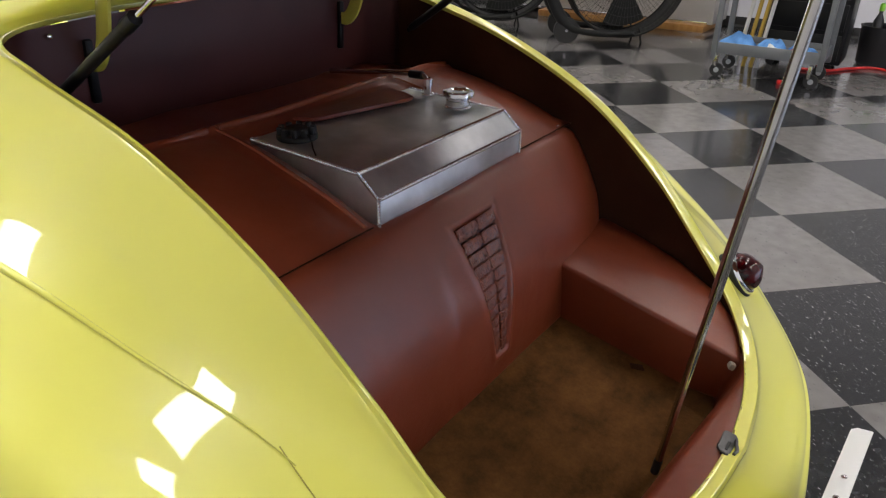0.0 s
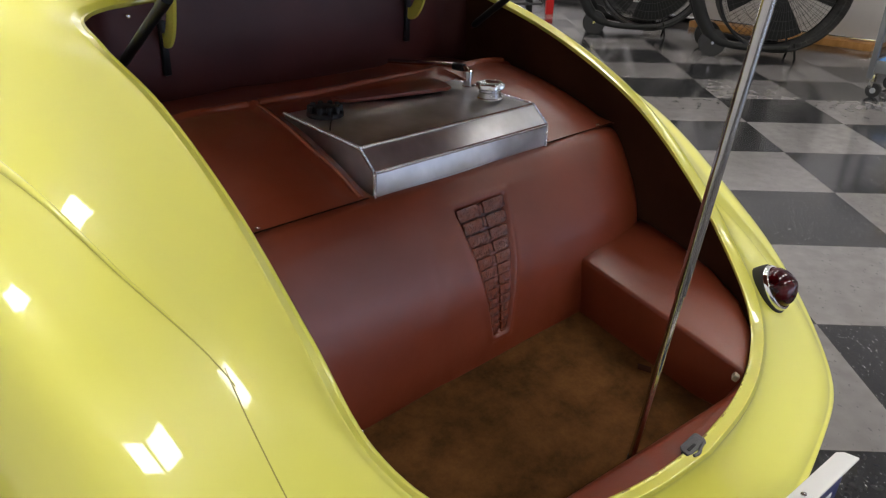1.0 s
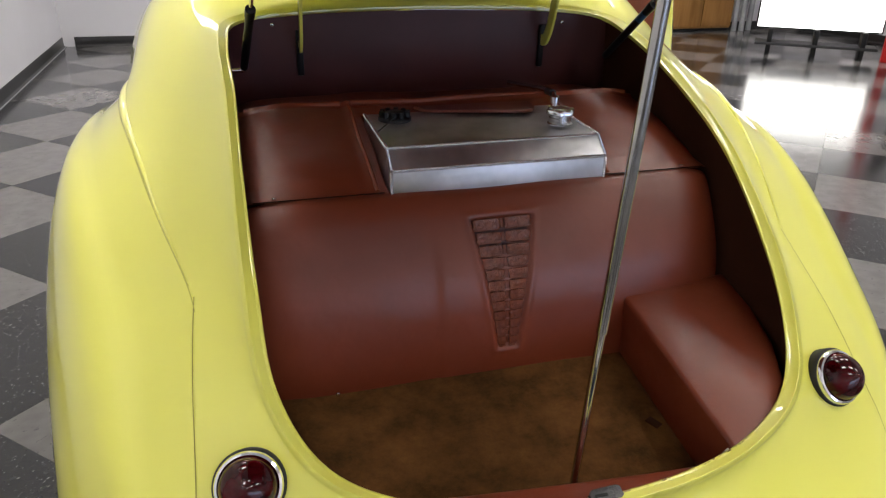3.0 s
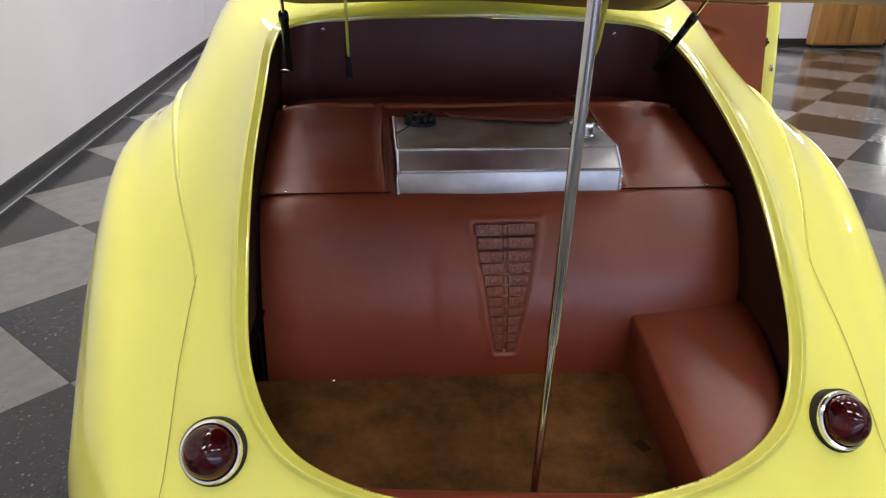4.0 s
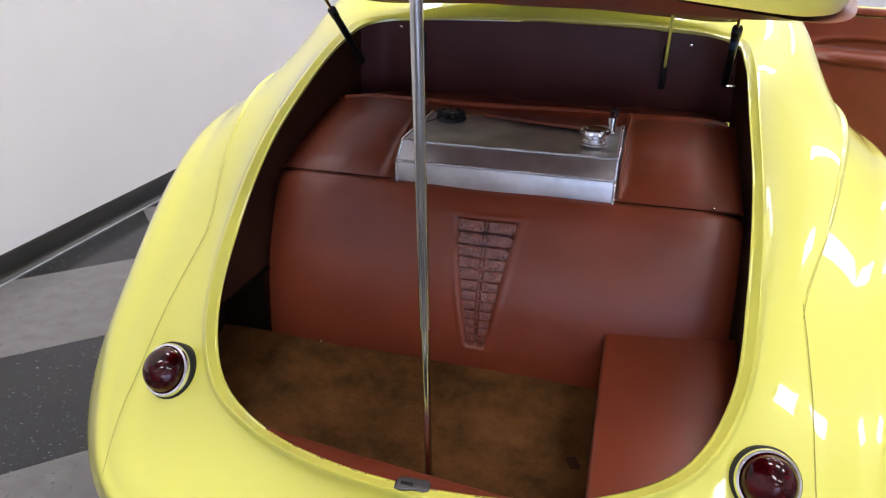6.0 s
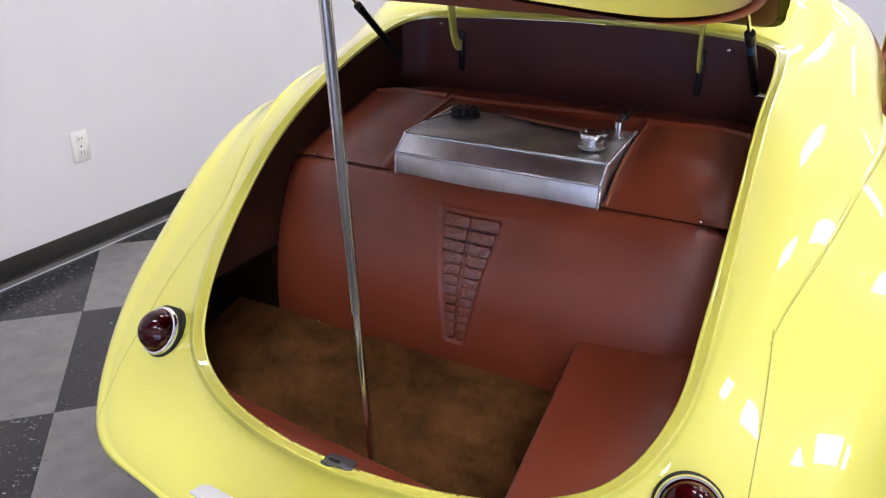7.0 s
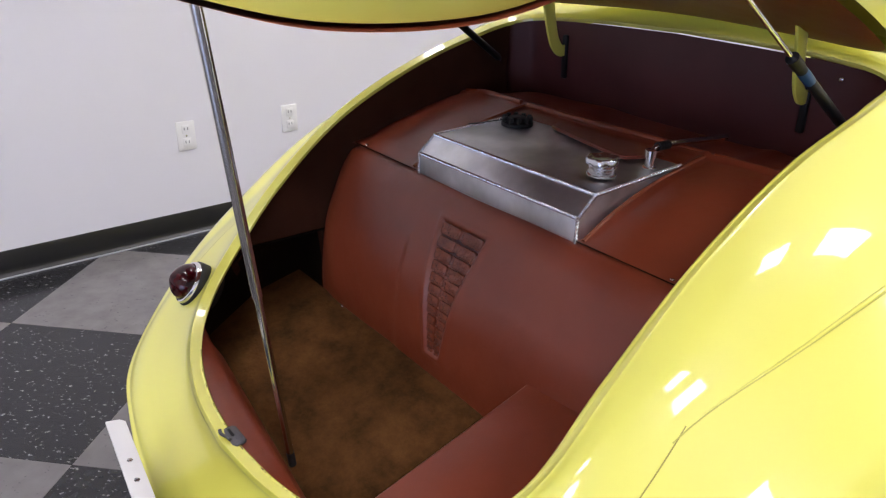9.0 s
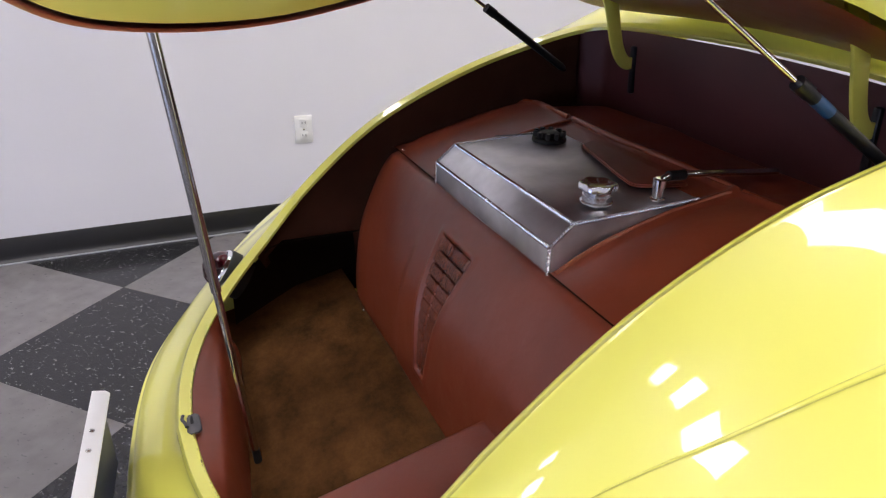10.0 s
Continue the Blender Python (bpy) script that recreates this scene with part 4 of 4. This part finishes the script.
# ---- number plate on its bracket
plate = part("number_plate", box_mesh("number_plate", (0.305, 0.003, 0.152), NAVY, 0.001, (0, 0, -0.078)), car, "navy and white number plate on a white bracket", pose(-0.004, -0.264, 0.496, 2, 0, -4.4))
part("plate_bracket", extrude_mesh("plate_bracket", [(-0.150, 0.0), (-0.158, -0.008), (-0.158, -0.030), (0.158, -0.030), (0.158, -0.008), (0.150, 0.0)], 0.004, WHITE_METAL, 0.001), plate, "white bracket flange with rounded corners", pose(0, -0.017, 0.010, -20, 0, 0) @ pose(0, 0.036, 0.004, -82, 0, 0))
for dx in (-0.034, 0.016):
    part("bolt", lathe_mesh("bolt", [(0.0042, 0), (0.0042, 0.002), (0.002, 0.003)], STEEL, 8), plate, "dull steel bolt", pose(0, -0.017, 0.010, -20, 0, 0) @ pose(dx, 0.018, 0.0075))
for k, (dx, w) in enumerate(((-0.10, 0.03), (-0.06, 0.03), (-0.02, 0.03), (0.03, 0.03), (0.07, 0.03), (0.11, 0.03))):
    part("plate_bar", box_mesh("plate_bar", (w, 0.002, 0.06), WHITE_METAL, 0.0005, (dx, -0.002, -0.08)), plate)
part("plate_arm", tube_mesh("plate_arm", [(0.0, 0.004, -0.12), (0.0, 0.10, -0.16)], 0.008, STEEL, 10), plate, "steel arm behind the plate")

# ---- rear wheels under the fenders
for sign in (1, -1):
    wheel = part("wheel", tube_mesh("tyre", [(sign * 0.655, 0.80, 0.325), (sign * 0.67, 0.80, 0.325), (sign * 0.81, 0.80, 0.325), (sign * 0.825, 0.80, 0.325)], [0.29, 0.325, 0.325, 0.29], RUBBER, 40), car, "black tyre under the fender")
    part("wheel_rim", tube_mesh("wheel_rim", [(sign * 0.80, 0.80, 0.325), (sign * 0.829, 0.80, 0.325)], 0.19, STEEL, 32), wheel)

# ---- the open door
def door(sign):
    hinge, free = Vector((0.76, 2.50)), Vector((1.475, 2.15))
    length = 0.806
    ang = math.degrees(math.atan2(free.y - hinge.y, free.x - hinge.x))

    def lean(me):
        """The free edge leans: the door is longer towards its foot."""
        for v in me.vertices:
            v.co.x += max(0.0, v.co.x / length) * (1.0 - v.co.z) * 0.10
        return me

    d = part("door", lean(box_mesh("door", (length, 0.05, 0.78), PAINT, 0.012, (length / 2, 0.028, 0.645), 3)), car, "open yellow door with a leather inner panel", pose(hinge.x, hinge.y, 0, 0, 0, ang))
    rows = []
    for z in np.linspace(0.30, 0.999, 90):
        row = []
        for x in np.linspace(0.015, length - 0.048, 80):
            # an oval pocket pressed in, with an armrest roll across it
            e = math.sqrt(((x - 0.38) / 0.19) ** 2 + ((z - 0.866) / 0.046) ** 2)
            push = -0.016 / (1 + math.exp((e - 1.0) / 0.035)) + 0.003 * bump1(e - 1.16, 0.12)
            along = 1 / (1 + math.exp((x - 0.475) / 0.010))
            push += 0.036 * along * max(0.0, 1 - ((z - 0.842) / 0.026) ** 2) ** 0.5 if abs(z - 0.842) < 0.026 else 0.0
            push += 0.0010 * math.sin(x * 17 + z * 11)
            row.append((x, -push - 0.016, z))
        rows.append(row)
    part("door_panel", lean(grid_mesh("door_panel", rows, LEATHER)), d, "brown leather door panel with an armrest", pose(0, 0, 0))
    part("door_cap", lean(box_mesh("door_cap", (length - 0.05, 0.03, 0.030), LEATHER, 0.008, (length / 2 - 0.025, -0.004, 1.018), 3)), d, "rolled leather cap along the door top")
    part("door_latch", lean(box_mesh("door_latch", (0.006, 0.03, 0.045), BLACK, 0.003, (length + 0.001, 0.03, 0.86))), d, "black door latch")
    catch_outline = [(0.014 * (1 + 0.25 * math.cos(5 * w)) * math.cos(w), 0.017 * (1 + 0.2 * math.cos(5 * w)) * math.sin(w)) for w in np.linspace(0, 2 * math.pi, 20, endpoint=False)]
    part("door_catch", extrude_mesh("door_catch", catch_outline, 0.006, BLACK, 0.001), d, "black rubber door catch", pose(0.771, -0.012, 0.850))
    part("catch_surround", tube_mesh("catch_surround", [(0.768 + 0.019 * math.cos(w), -0.004, 0.850 + 0.027 * math.sin(w)) for w in np.linspace(0.35 * math.pi, 1.65 * math.pi, 18)], 0.0035, PAINT, 8), d, "yellow edge round the catch")
    part("strike", box_mesh("strike", (0.016, 0.004, 0.030), STEEL, 0.001, (0.815, 0.002, 0.742)), d, "steel striker plate")
    return d


door(1)
for sign in (-1, 1):
    rows = []
    for k in range(25):
        v = -1 + 2 * k / 24
        size = math.sqrt(max(0.0, 1 - v * v)) ** 0.8
        rows.append([(sign * (0.660 + (0.110 if q < 12 else 0.06) * math.cos(math.pi * q / 24) * size), 2.95 + 0.60 * v, 0.40 + 0.38 * math.sin(math.pi * q / 24) ** 0.8 * size) for q in range(25)])
    part("front_fender", grid_mesh("front_fender", rows, PAINT), car, "rounded yellow front fender")
    part("body_sill", box_mesh("body_sill", (0.10, 1.20, 0.34), PAINT, 0.03, (sign * 0.68, 1.96, 0.34), 3), car, "yellow sill below the door")
rows = []
for y, h in ((1.30, 0.34), (2.45, 0.34)):
    rows.append([(x, y, 0.20 + (0.02 if abs(x) < 0.62 else h * 0.6)) for x in (-0.63, -0.61, 0, 0.61, 0.63)])
part("cockpit_floor", grid_mesh("cockpit_floor", rows, DARK_LINING), car, "dark cockpit floor")
rows = []
for y, w, h in ((2.52, 0.60, 0.96), (2.56, 0.62, 0.99), (2.9, 0.58, 0.98), (3.3, 0.48, 0.94), (3.7, 0.36, 0.88), (3.78, 0.30, 0.82)):
    rows.append([(w * math.cos(a), y, 0.34 + (h - 0.34) * math.sin(a) ** 0.6) for a in np.linspace(0, math.pi, 25)])
part("hood", grid_mesh("hood", rows, PAINT), car, "rounded yellow cowl and hood")
part("firewall", extrude_mesh("firewall", [(0.59 * math.cos(a), 0.34 + 0.61 * math.sin(a) ** 0.6) for a in np.linspace(0, math.pi, 25)], 0.02, DARK_LINING), car, "dark firewall under the cowl", pose(0, 2.53, 0))

# ---------------------------------------------------------------- far side of the shop
def drum_fan(x, y, turn, blades, sweep):
    fan = thing("drum_fan", "large black wheeled drum fan with a wire grille", "fan", None, pose(x, y, 0, 0, 0, turn), "shop fans")
    R, zc = 0.54, 0.60
    ring = [(R * math.cos(w), 0, zc + R * math.sin(w)) for w in np.linspace(0, 2 * math.pi, 49)]
    rows = []
    for yy, dr in ((-0.20, 0.012), (-0.20, 0.0), (0.20, 0.0), (0.20, 0.012), (-0.20, 0.012)):
        rows.append([((R + dr) * math.cos(w), yy, zc + (R + dr) * math.sin(w)) for w in np.linspace(0, 2 * math.pi, 48, endpoint=False)])
    part("drum", grid_mesh("drum", rows, FAN_BLACK, closed=True), fan)
    for yy in (-0.205, 0.205):
        part("rim_hoop", tube_mesh("rim_hoop", [(px, yy, pz) for px, _, pz in ring], 0.012, FAN_BLACK, 8, False), fan)
        for rr in (0.12, 0.20, 0.28, 0.36, 0.44, 0.50):
            part("grille_ring", tube_mesh("grille_ring", [(rr * math.cos(w), yy, zc + rr * math.sin(w)) for w in np.linspace(0, 2 * math.pi, 37)], 0.0016, FAN_WIRE, 5, False), fan)
        wire = tube_mesh("grille_wire", [(0.10, yy, 0), (R, yy, 0)], 0.0014, FAN_WIRE, 4)
        for k in range(72):
            part("grille_wire", wire, fan, "", pose(0, 0, zc, 0, k * 360 / 72, 0))
    part("motor", tube_mesh("motor", [(0, -0.10, zc), (0, 0.10, zc)], 0.09, FAN_BLACK, 18), fan)
    blade = grid_mesh("blade", [[(r * math.cos(a), 0.05 * (a - 0.3), r * math.sin(a)) for a in np.linspace(0, sweep, 8)] for r in np.linspace(0.08, 0.47, 5)], FAN_BLACK)
    for k in range(blades):
        part("blade", blade, fan, "dark fan blade", pose(0, 0, zc, 0, k * 360 / blades + 20, 0))
    for yy in (-0.24, 0.24):
        part("stand", tube_mesh("stand", spline([(-0.84, yy, 0.98), (-0.79, yy, 0.72), (-0.70, yy, 0.42), (-0.58, yy, 0.21), (-0.44, yy, 0.12), (-0.20, yy, 0.09), (0.10, yy, 0.10)], 6), [0.055] * 19 + [0.045] * 6 + [0.03] * 12, FAN_BLACK, 10), fan, "thick bent black tube stand")
        wheel = part("wheel", tube_mesh("wheel", [(-0.54, yy - 0.03, 0.118), (-0.54, yy + 0.03, 0.118)], 0.118, RUBBER, 24), fan, "black rubber wheel")
        part("hub", tube_mesh("hub", [(-0.54, yy - 0.035, 0.118), (-0.54, yy + 0.035, 0.118)], 0.014, CHROME, 10), wheel)
        part("foot", tube_mesh("foot", [(0.16, yy * 0.8, 0.14), (0.19, yy * 0.8, 0.0)], 0.010, FAN_BLACK, 8), fan)
    part("axle", tube_mesh("axle", [(-0.54, -0.2, 0.118), (-0.54, 0.2, 0.118)], 0.01, STEEL, 8), fan)
    return fan


drum_fan(5.935, 2.33, -57, 4, 0.9)
drum_fan(6.095, 3.74, -57, 4, 1.4)


def service_cart(x, y):
    cart = thing("service_cart", "grey steel service cart with cloths on its lower tray", "cart", None, pose(x, y, 0))
    W, L = 0.42, 0.76
    for z in (0.21, 0.80):
        tray = part("tray", box_mesh("tray", (W, L, 0.01), GREY_STEEL, 0.002, (0, 0, z)), cart)
        for sx, sy, px, py in ((0.012, L, -W / 2, 0), (0.012, L, W / 2, 0), (W, 0.012, 0, -L / 2), (W, 0.012, 0, L / 2)):
            part("tray_side", box_mesh("tray_side", (sx, sy, 0.085), GREY_STEEL, 0.003, (px, py, z + 0.01)), tray)
    for px in (-1, 1):
        for py in (-1, 1):
            part("post", box_mesh("post", (0.04, 0.04, 0.72), GREY_STEEL, 0.006, (px * W / 2, py * L / 2, 0.49)), cart)
            caster = part("caster", tube_mesh("caster", [(px * 0.19 - 0.016, py * 0.34, 0.05), (px * 0.19 + 0.016, py * 0.34, 0.05)], 0.05, RUBBER, 20), cart)
            part("fork", box_mesh("fork", (0.05, 0.03, 0.10), STEEL, 0.004, (px * 0.19, py * 0.34 + 0.02, 0.115)), caster)
            part("caster_hub", tube_mesh("caster_hub", [(px * 0.19 - 0.02, py * 0.34, 0.05), (px * 0.19 + 0.02, py * 0.34, 0.05)], 0.02, GREY_CURTAIN, 12), caster)
    return cart


service_cart(5.10, 0.77)


def cloth(x, y, z, sx, sy, h, mat, label, seed, name="cloth"):
    rows = []
    for i in range(15):
        row = []
        for k in range(15):
            u, v = i / 14 * 2 - 1, k / 14 * 2 - 1
            r = math.hypot(u, v)
            wob = 1 + 0.3 * noise.noise(Vector((u * 1.2 + seed, v * 1.2, seed)))
            hh = h * max(0, 1 - r ** 2.5 * 0.75) * (0.75 + 0.7 * noise.noise(Vector((u * 2 + seed, v * 2, 1.5)))) + 0.008
            row.append((u * sx * wob, v * sy * wob, max(0.004, hh)))
        rows.append(row)
    return thing(name, label, "cloth", grid_mesh(name, rows, mat), pose(x, y, z), "cloths on the cart")


cloth(4.99, 1.00, 0.219, 0.09, 0.14, 0.10, CLOTH_BLUE, "crumpled blue shop cloth on the cart tray", 1.0)
cloth(4.99, 0.76, 0.219, 0.09, 0.10, 0.09, CLOTH_BLUE, "crumpled blue shop cloth on the cart tray", 2.3)
cloth(5.01, 0.55, 0.219, 0.08, 0.10, 0.075, CLOTH_BLUE, "crumpled blue shop cloth on the cart tray", 3.9)
cloth(4.93, 0.74, 0.219, 0.035, 0.07, 0.06, CLOTH_WHITE, "folded white rag on the cart tray", 5.1)
cloth(4.93, 0.58, 0.219, 0.03, 0.06, 0.035, RED, "dark red rag on the cart tray", 6.7)
for k, (y, mat, lab) in enumerate(((1.06, CLOTH_WHITE, "pale broom handle behind the cart"), (1.00, YELLOW_WOOD, "yellow broom handle behind the cart"), (0.94, YELLOW_WOOD, "yellow wooden broom handle behind the cart"), (0.90, CLOTH_WHITE, "pale broom handle behind the cart"))):
    thing("broom_handle", lab, "handle", tube_mesh("broom_handle", [(0, 0, 0), (0.10, -0.10, 1.25)], 0.016, mat, 10), pose(5.42, y + 0.02, 0), "handles behind the cart")
case = thing("tool_chest", "tall black tool chest behind the cart", "tool chest", None, pose(5.80, 0.64, 0))
part("chest_body", box_mesh("chest_body", (0.42, 0.62, 1.0), BLACK, 0.01, (0, 0, 0.56)), case)
for k in range(4):
    part("drawer", box_mesh("drawer", (0.012, 0.56, 0.2), BLACK, 0.004, (-0.214, 0, 0.19 + 0.235 * k)), case)
for px in (-0.15, 0.15):
    for py in (-0.22, 0.22):
        part("caster", tube_mesh("caster", [(px - 0.015, py, 0.032), (px + 0.015, py, 0.032)], 0.032, RUBBER, 14), case)
bin_ = thing("grey_bin", "grey plastic bin holding green-capped bottles", "bin", None, pose(6.20, 0.12, 0))
part("bin_body", lathe_mesh("bin_body", [(0.13, 0), (0.15, 0.02), (0.17, 0.30), (0.18, 0.32), (0.165, 0.32), (0.15, 0.06)], SHADOW_GREY, 20), bin_)
for k, (dx, dy) in enumerate(((-0.05, 0.05), (0.03, -0.04), (-0.04, -0.07))):
    b = part("bottle", lathe_mesh("bottle", [(0.04, 0.05), (0.04, 0.36), (0.015, 0.42), (0.015, 0.44)], SHADOW_GREY, 14), bin_, "", pose(dx, dy, 0))
    part("bottle_cap", lathe_mesh("bottle_cap", [(0.02, 0.44), (0.02, 0.49), (0.012, 0.50)], GREEN, 12), b, "green bottle cap")
thing("air_hose", "red rubber air hose lying on the floor", "hose", tube_mesh("air_hose", spline([(5.55, 0.60, 0.012), (5.62, 0.40, 0.012), (5.80, 0.28, 0.012), (5.95, 0.10, 0.012), (5.85, -0.15, 0.012), (5.90, -0.5, 0.012)], 10), 0.012, RED, 8))
thing("red_clamp", "small red plastic clamp under the cart", "clamp", box_mesh("red_clamp", (0.05, 0.12, 0.03), RED, 0.008, (0, 0, 0.015)), pose(4.93, 0.60, 0, 0, 0, 20))

# white cabinet with a timber plinth behind the fans
# white paint toned down to grey: the cabinet's shade is in the colour
CABINET = material("shaded_white_cabinet_paint", (0.44, 0.42, 0.40), 0.5)
mottle(CABINET, ((0.41, 0.39, 0.37), (0.47, 0.45, 0.43)), 2.0, 4)
cab = thing("white_cabinet", "long white cabinet, darkened for shade, with a chrome strip and wooden plinth", "cabinet", None, pose(7.25, 3.0, 0))
part("cabinet_body", box_mesh("cabinet_body", (0.58, 2.6, 1.0), CABINET, 0.006, (0, 0, 0.57)), cab)
part("chrome_strip", box_mesh("chrome_strip", (0.012, 2.5, 0.02), CHROME, 0.002, (-0.297, 0, 0.085)), cab)
part("plinth", box_mesh("plinth", (0.72, 1.9, 0.068), WOOD, 0.004, (-0.05, -0.30, 0.034)), cab, "orange wooden plinth")

wood_door = thing("wood_cabinet", "tall orange wooden cabinet against the far wall", "cabinet", None, pose(5.92, YF - 0.09, 0))
part("carcass", box_mesh("carcass", (0.98, 0.15, 2.0), WOOD, 0.006, (0, 0.0, 1.04)), wood_door)
for dx in (-0.245, 0.245):
    part("cabinet_door", box_mesh("cabinet_door", (0.478, 0.022, 1.94), WOOD, 0.004, (dx, -0.086, 1.04)), wood_door)
part("kick", box_mesh("kick", (0.94, 0.12, 0.05), BLACK, 0.002, (0, 0.0, 0.025)), wood_door)
for k, x in enumerate((6.50, 6.60, 6.74)):
    thing("grey_pipe", "grey upright sheet metal pipe by the far wall", "pipe", tube_mesh("grey_pipe", [(0, 0, 0), (0, 0, 2.4)], 0.038, GREY_CURTAIN, 14), pose(x, YF - 0.15 - 0.03 * (k % 2), 0), "grey pipes")

# bright screen on a low stand, with a red post at its end
SA, SB = Vector((5.36, 6.14)), Vector((6.30, 5.34))
slen, sang = (SB - SA).length, math.degrees(math.atan2(SB.y - SA.y, SB.x - SA.x))
screen = thing("lit_screen", "bright white lit screen on a low black stand", "screen", None, pose(SA.x, SA.y, 0, 0, 0, sang))
part("screen_face", box_mesh("screen_face", (slen, 0.03, 0.66), WINDOW_GLOW, 0.002, (slen / 2, 0.03, 0.63)), screen)
part("screen_back", box_mesh("screen_back", (slen + 0.04, 0.04, 0.70), BLACK, 0.004, (slen / 2, 0.07, 0.63)), screen)
for fx in (0.12, 0.5, 0.88):
    part("stand_leg", box_mesh("stand_leg", (0.05, 0.25, 0.29), BLACK, 0.006, (slen * fx, 0.10, 0.145)), screen)
part("stand_shelf", box_mesh("stand_shelf", (slen, 0.30, 0.03), SHADOW_GREY, 0.004, (slen / 2, 0.12, 0.12)), screen)
thing("red_post", "glossy red steel post beside the lit screen", "post", box_mesh("red_post", (0.09, 0.09, 2.4), RED, 0.008, (0, 0, 1.2)), pose(6.37, 5.28, 0, 0, 0, sang))

# ---------------------------------------------------------------- floor tiles
SIDE, TURN45 = 0.6095, radians(44.53)
ux, uy = math.cos(TURN45), math.sin(TURN45)
tile_me = {}
for key, mat in ((0, TILE_LIGHT), (1, TILE_DARK)):
    bm = bmesh.new()
    h = SIDE / 2 - 0.0004
    top = [bm.verts.new((sx * (h - 0.0005), sy * (h - 0.0005), 0.0)) for sx, sy in ((-1, -1), (1, -1), (1, 1), (-1, 1))]
    low = [bm.verts.new((sx * h, sy * h, -0.0006)) for sx, sy in ((-1, -1), (1, -1), (1, 1), (-1, 1))]
    bot = [bm.verts.new((sx * h, sy * h, -0.0044)) for sx, sy in ((-1, -1), (1, -1), (1, 1), (-1, 1))]
    bm.faces.new(top)
    for k in range(4):
        bm.faces.new((low[k], low[(k + 1) % 4], top[(k + 1) % 4], top[k]))
        bm.faces.new((bot[k], bot[(k + 1) % 4], low[(k + 1) % 4], low[k]))
    tile_me[key] = bm_mesh("tile", bm, mat)
rest = {0: ([], []), 1: ([], [])}
count = 0
for i in range(-14, 26):
    for j in range(-22, 14):
        cx = -1.610 + SIDE * ((i + 0.5) * ux - (j + 0.5) * uy)
        cy = -0.272 + SIDE * ((i + 0.5) * uy + (j + 0.5) * ux)
        if not (XL - 0.58 < cx < XR + 0.3 and YB - 0.3 < cy < YF + 0.3):
            continue
        key = (i + j) % 2
        if -1.5 < cy and not (abs(cx) < 0.55 and cy > 0.4) and count < 300:
            ob = part("tile", tile_me[key], floor)
            ob.matrix_basis = floor.matrix_basis.inverted() @ pose(cx, cy, 0, 0, 0, 44.53)
            count += 1
        else:
            vs, fs = rest[key]
            b = len(vs)
            h = SIDE / 2 - 0.001
            for sx, sy in ((-1, -1), (1, -1), (1, 1), (-1, 1)):
                vs.append((cx + h * (sx * ux - sy * uy), cy + h * (sx * uy + sy * ux), 0.0))
            fs.append((b, b + 1, b + 2, b + 3))
for key, mat in ((0, TILE_LIGHT), (1, TILE_DARK)):
    vs, fs = rest[key]
    if fs:
        ob = part("tiles", mesh_of("tiles", vs, fs, mat, False), floor)
        ob.matrix_basis = floor.matrix_basis.inverted()
        ob["kind"] = "stuff"
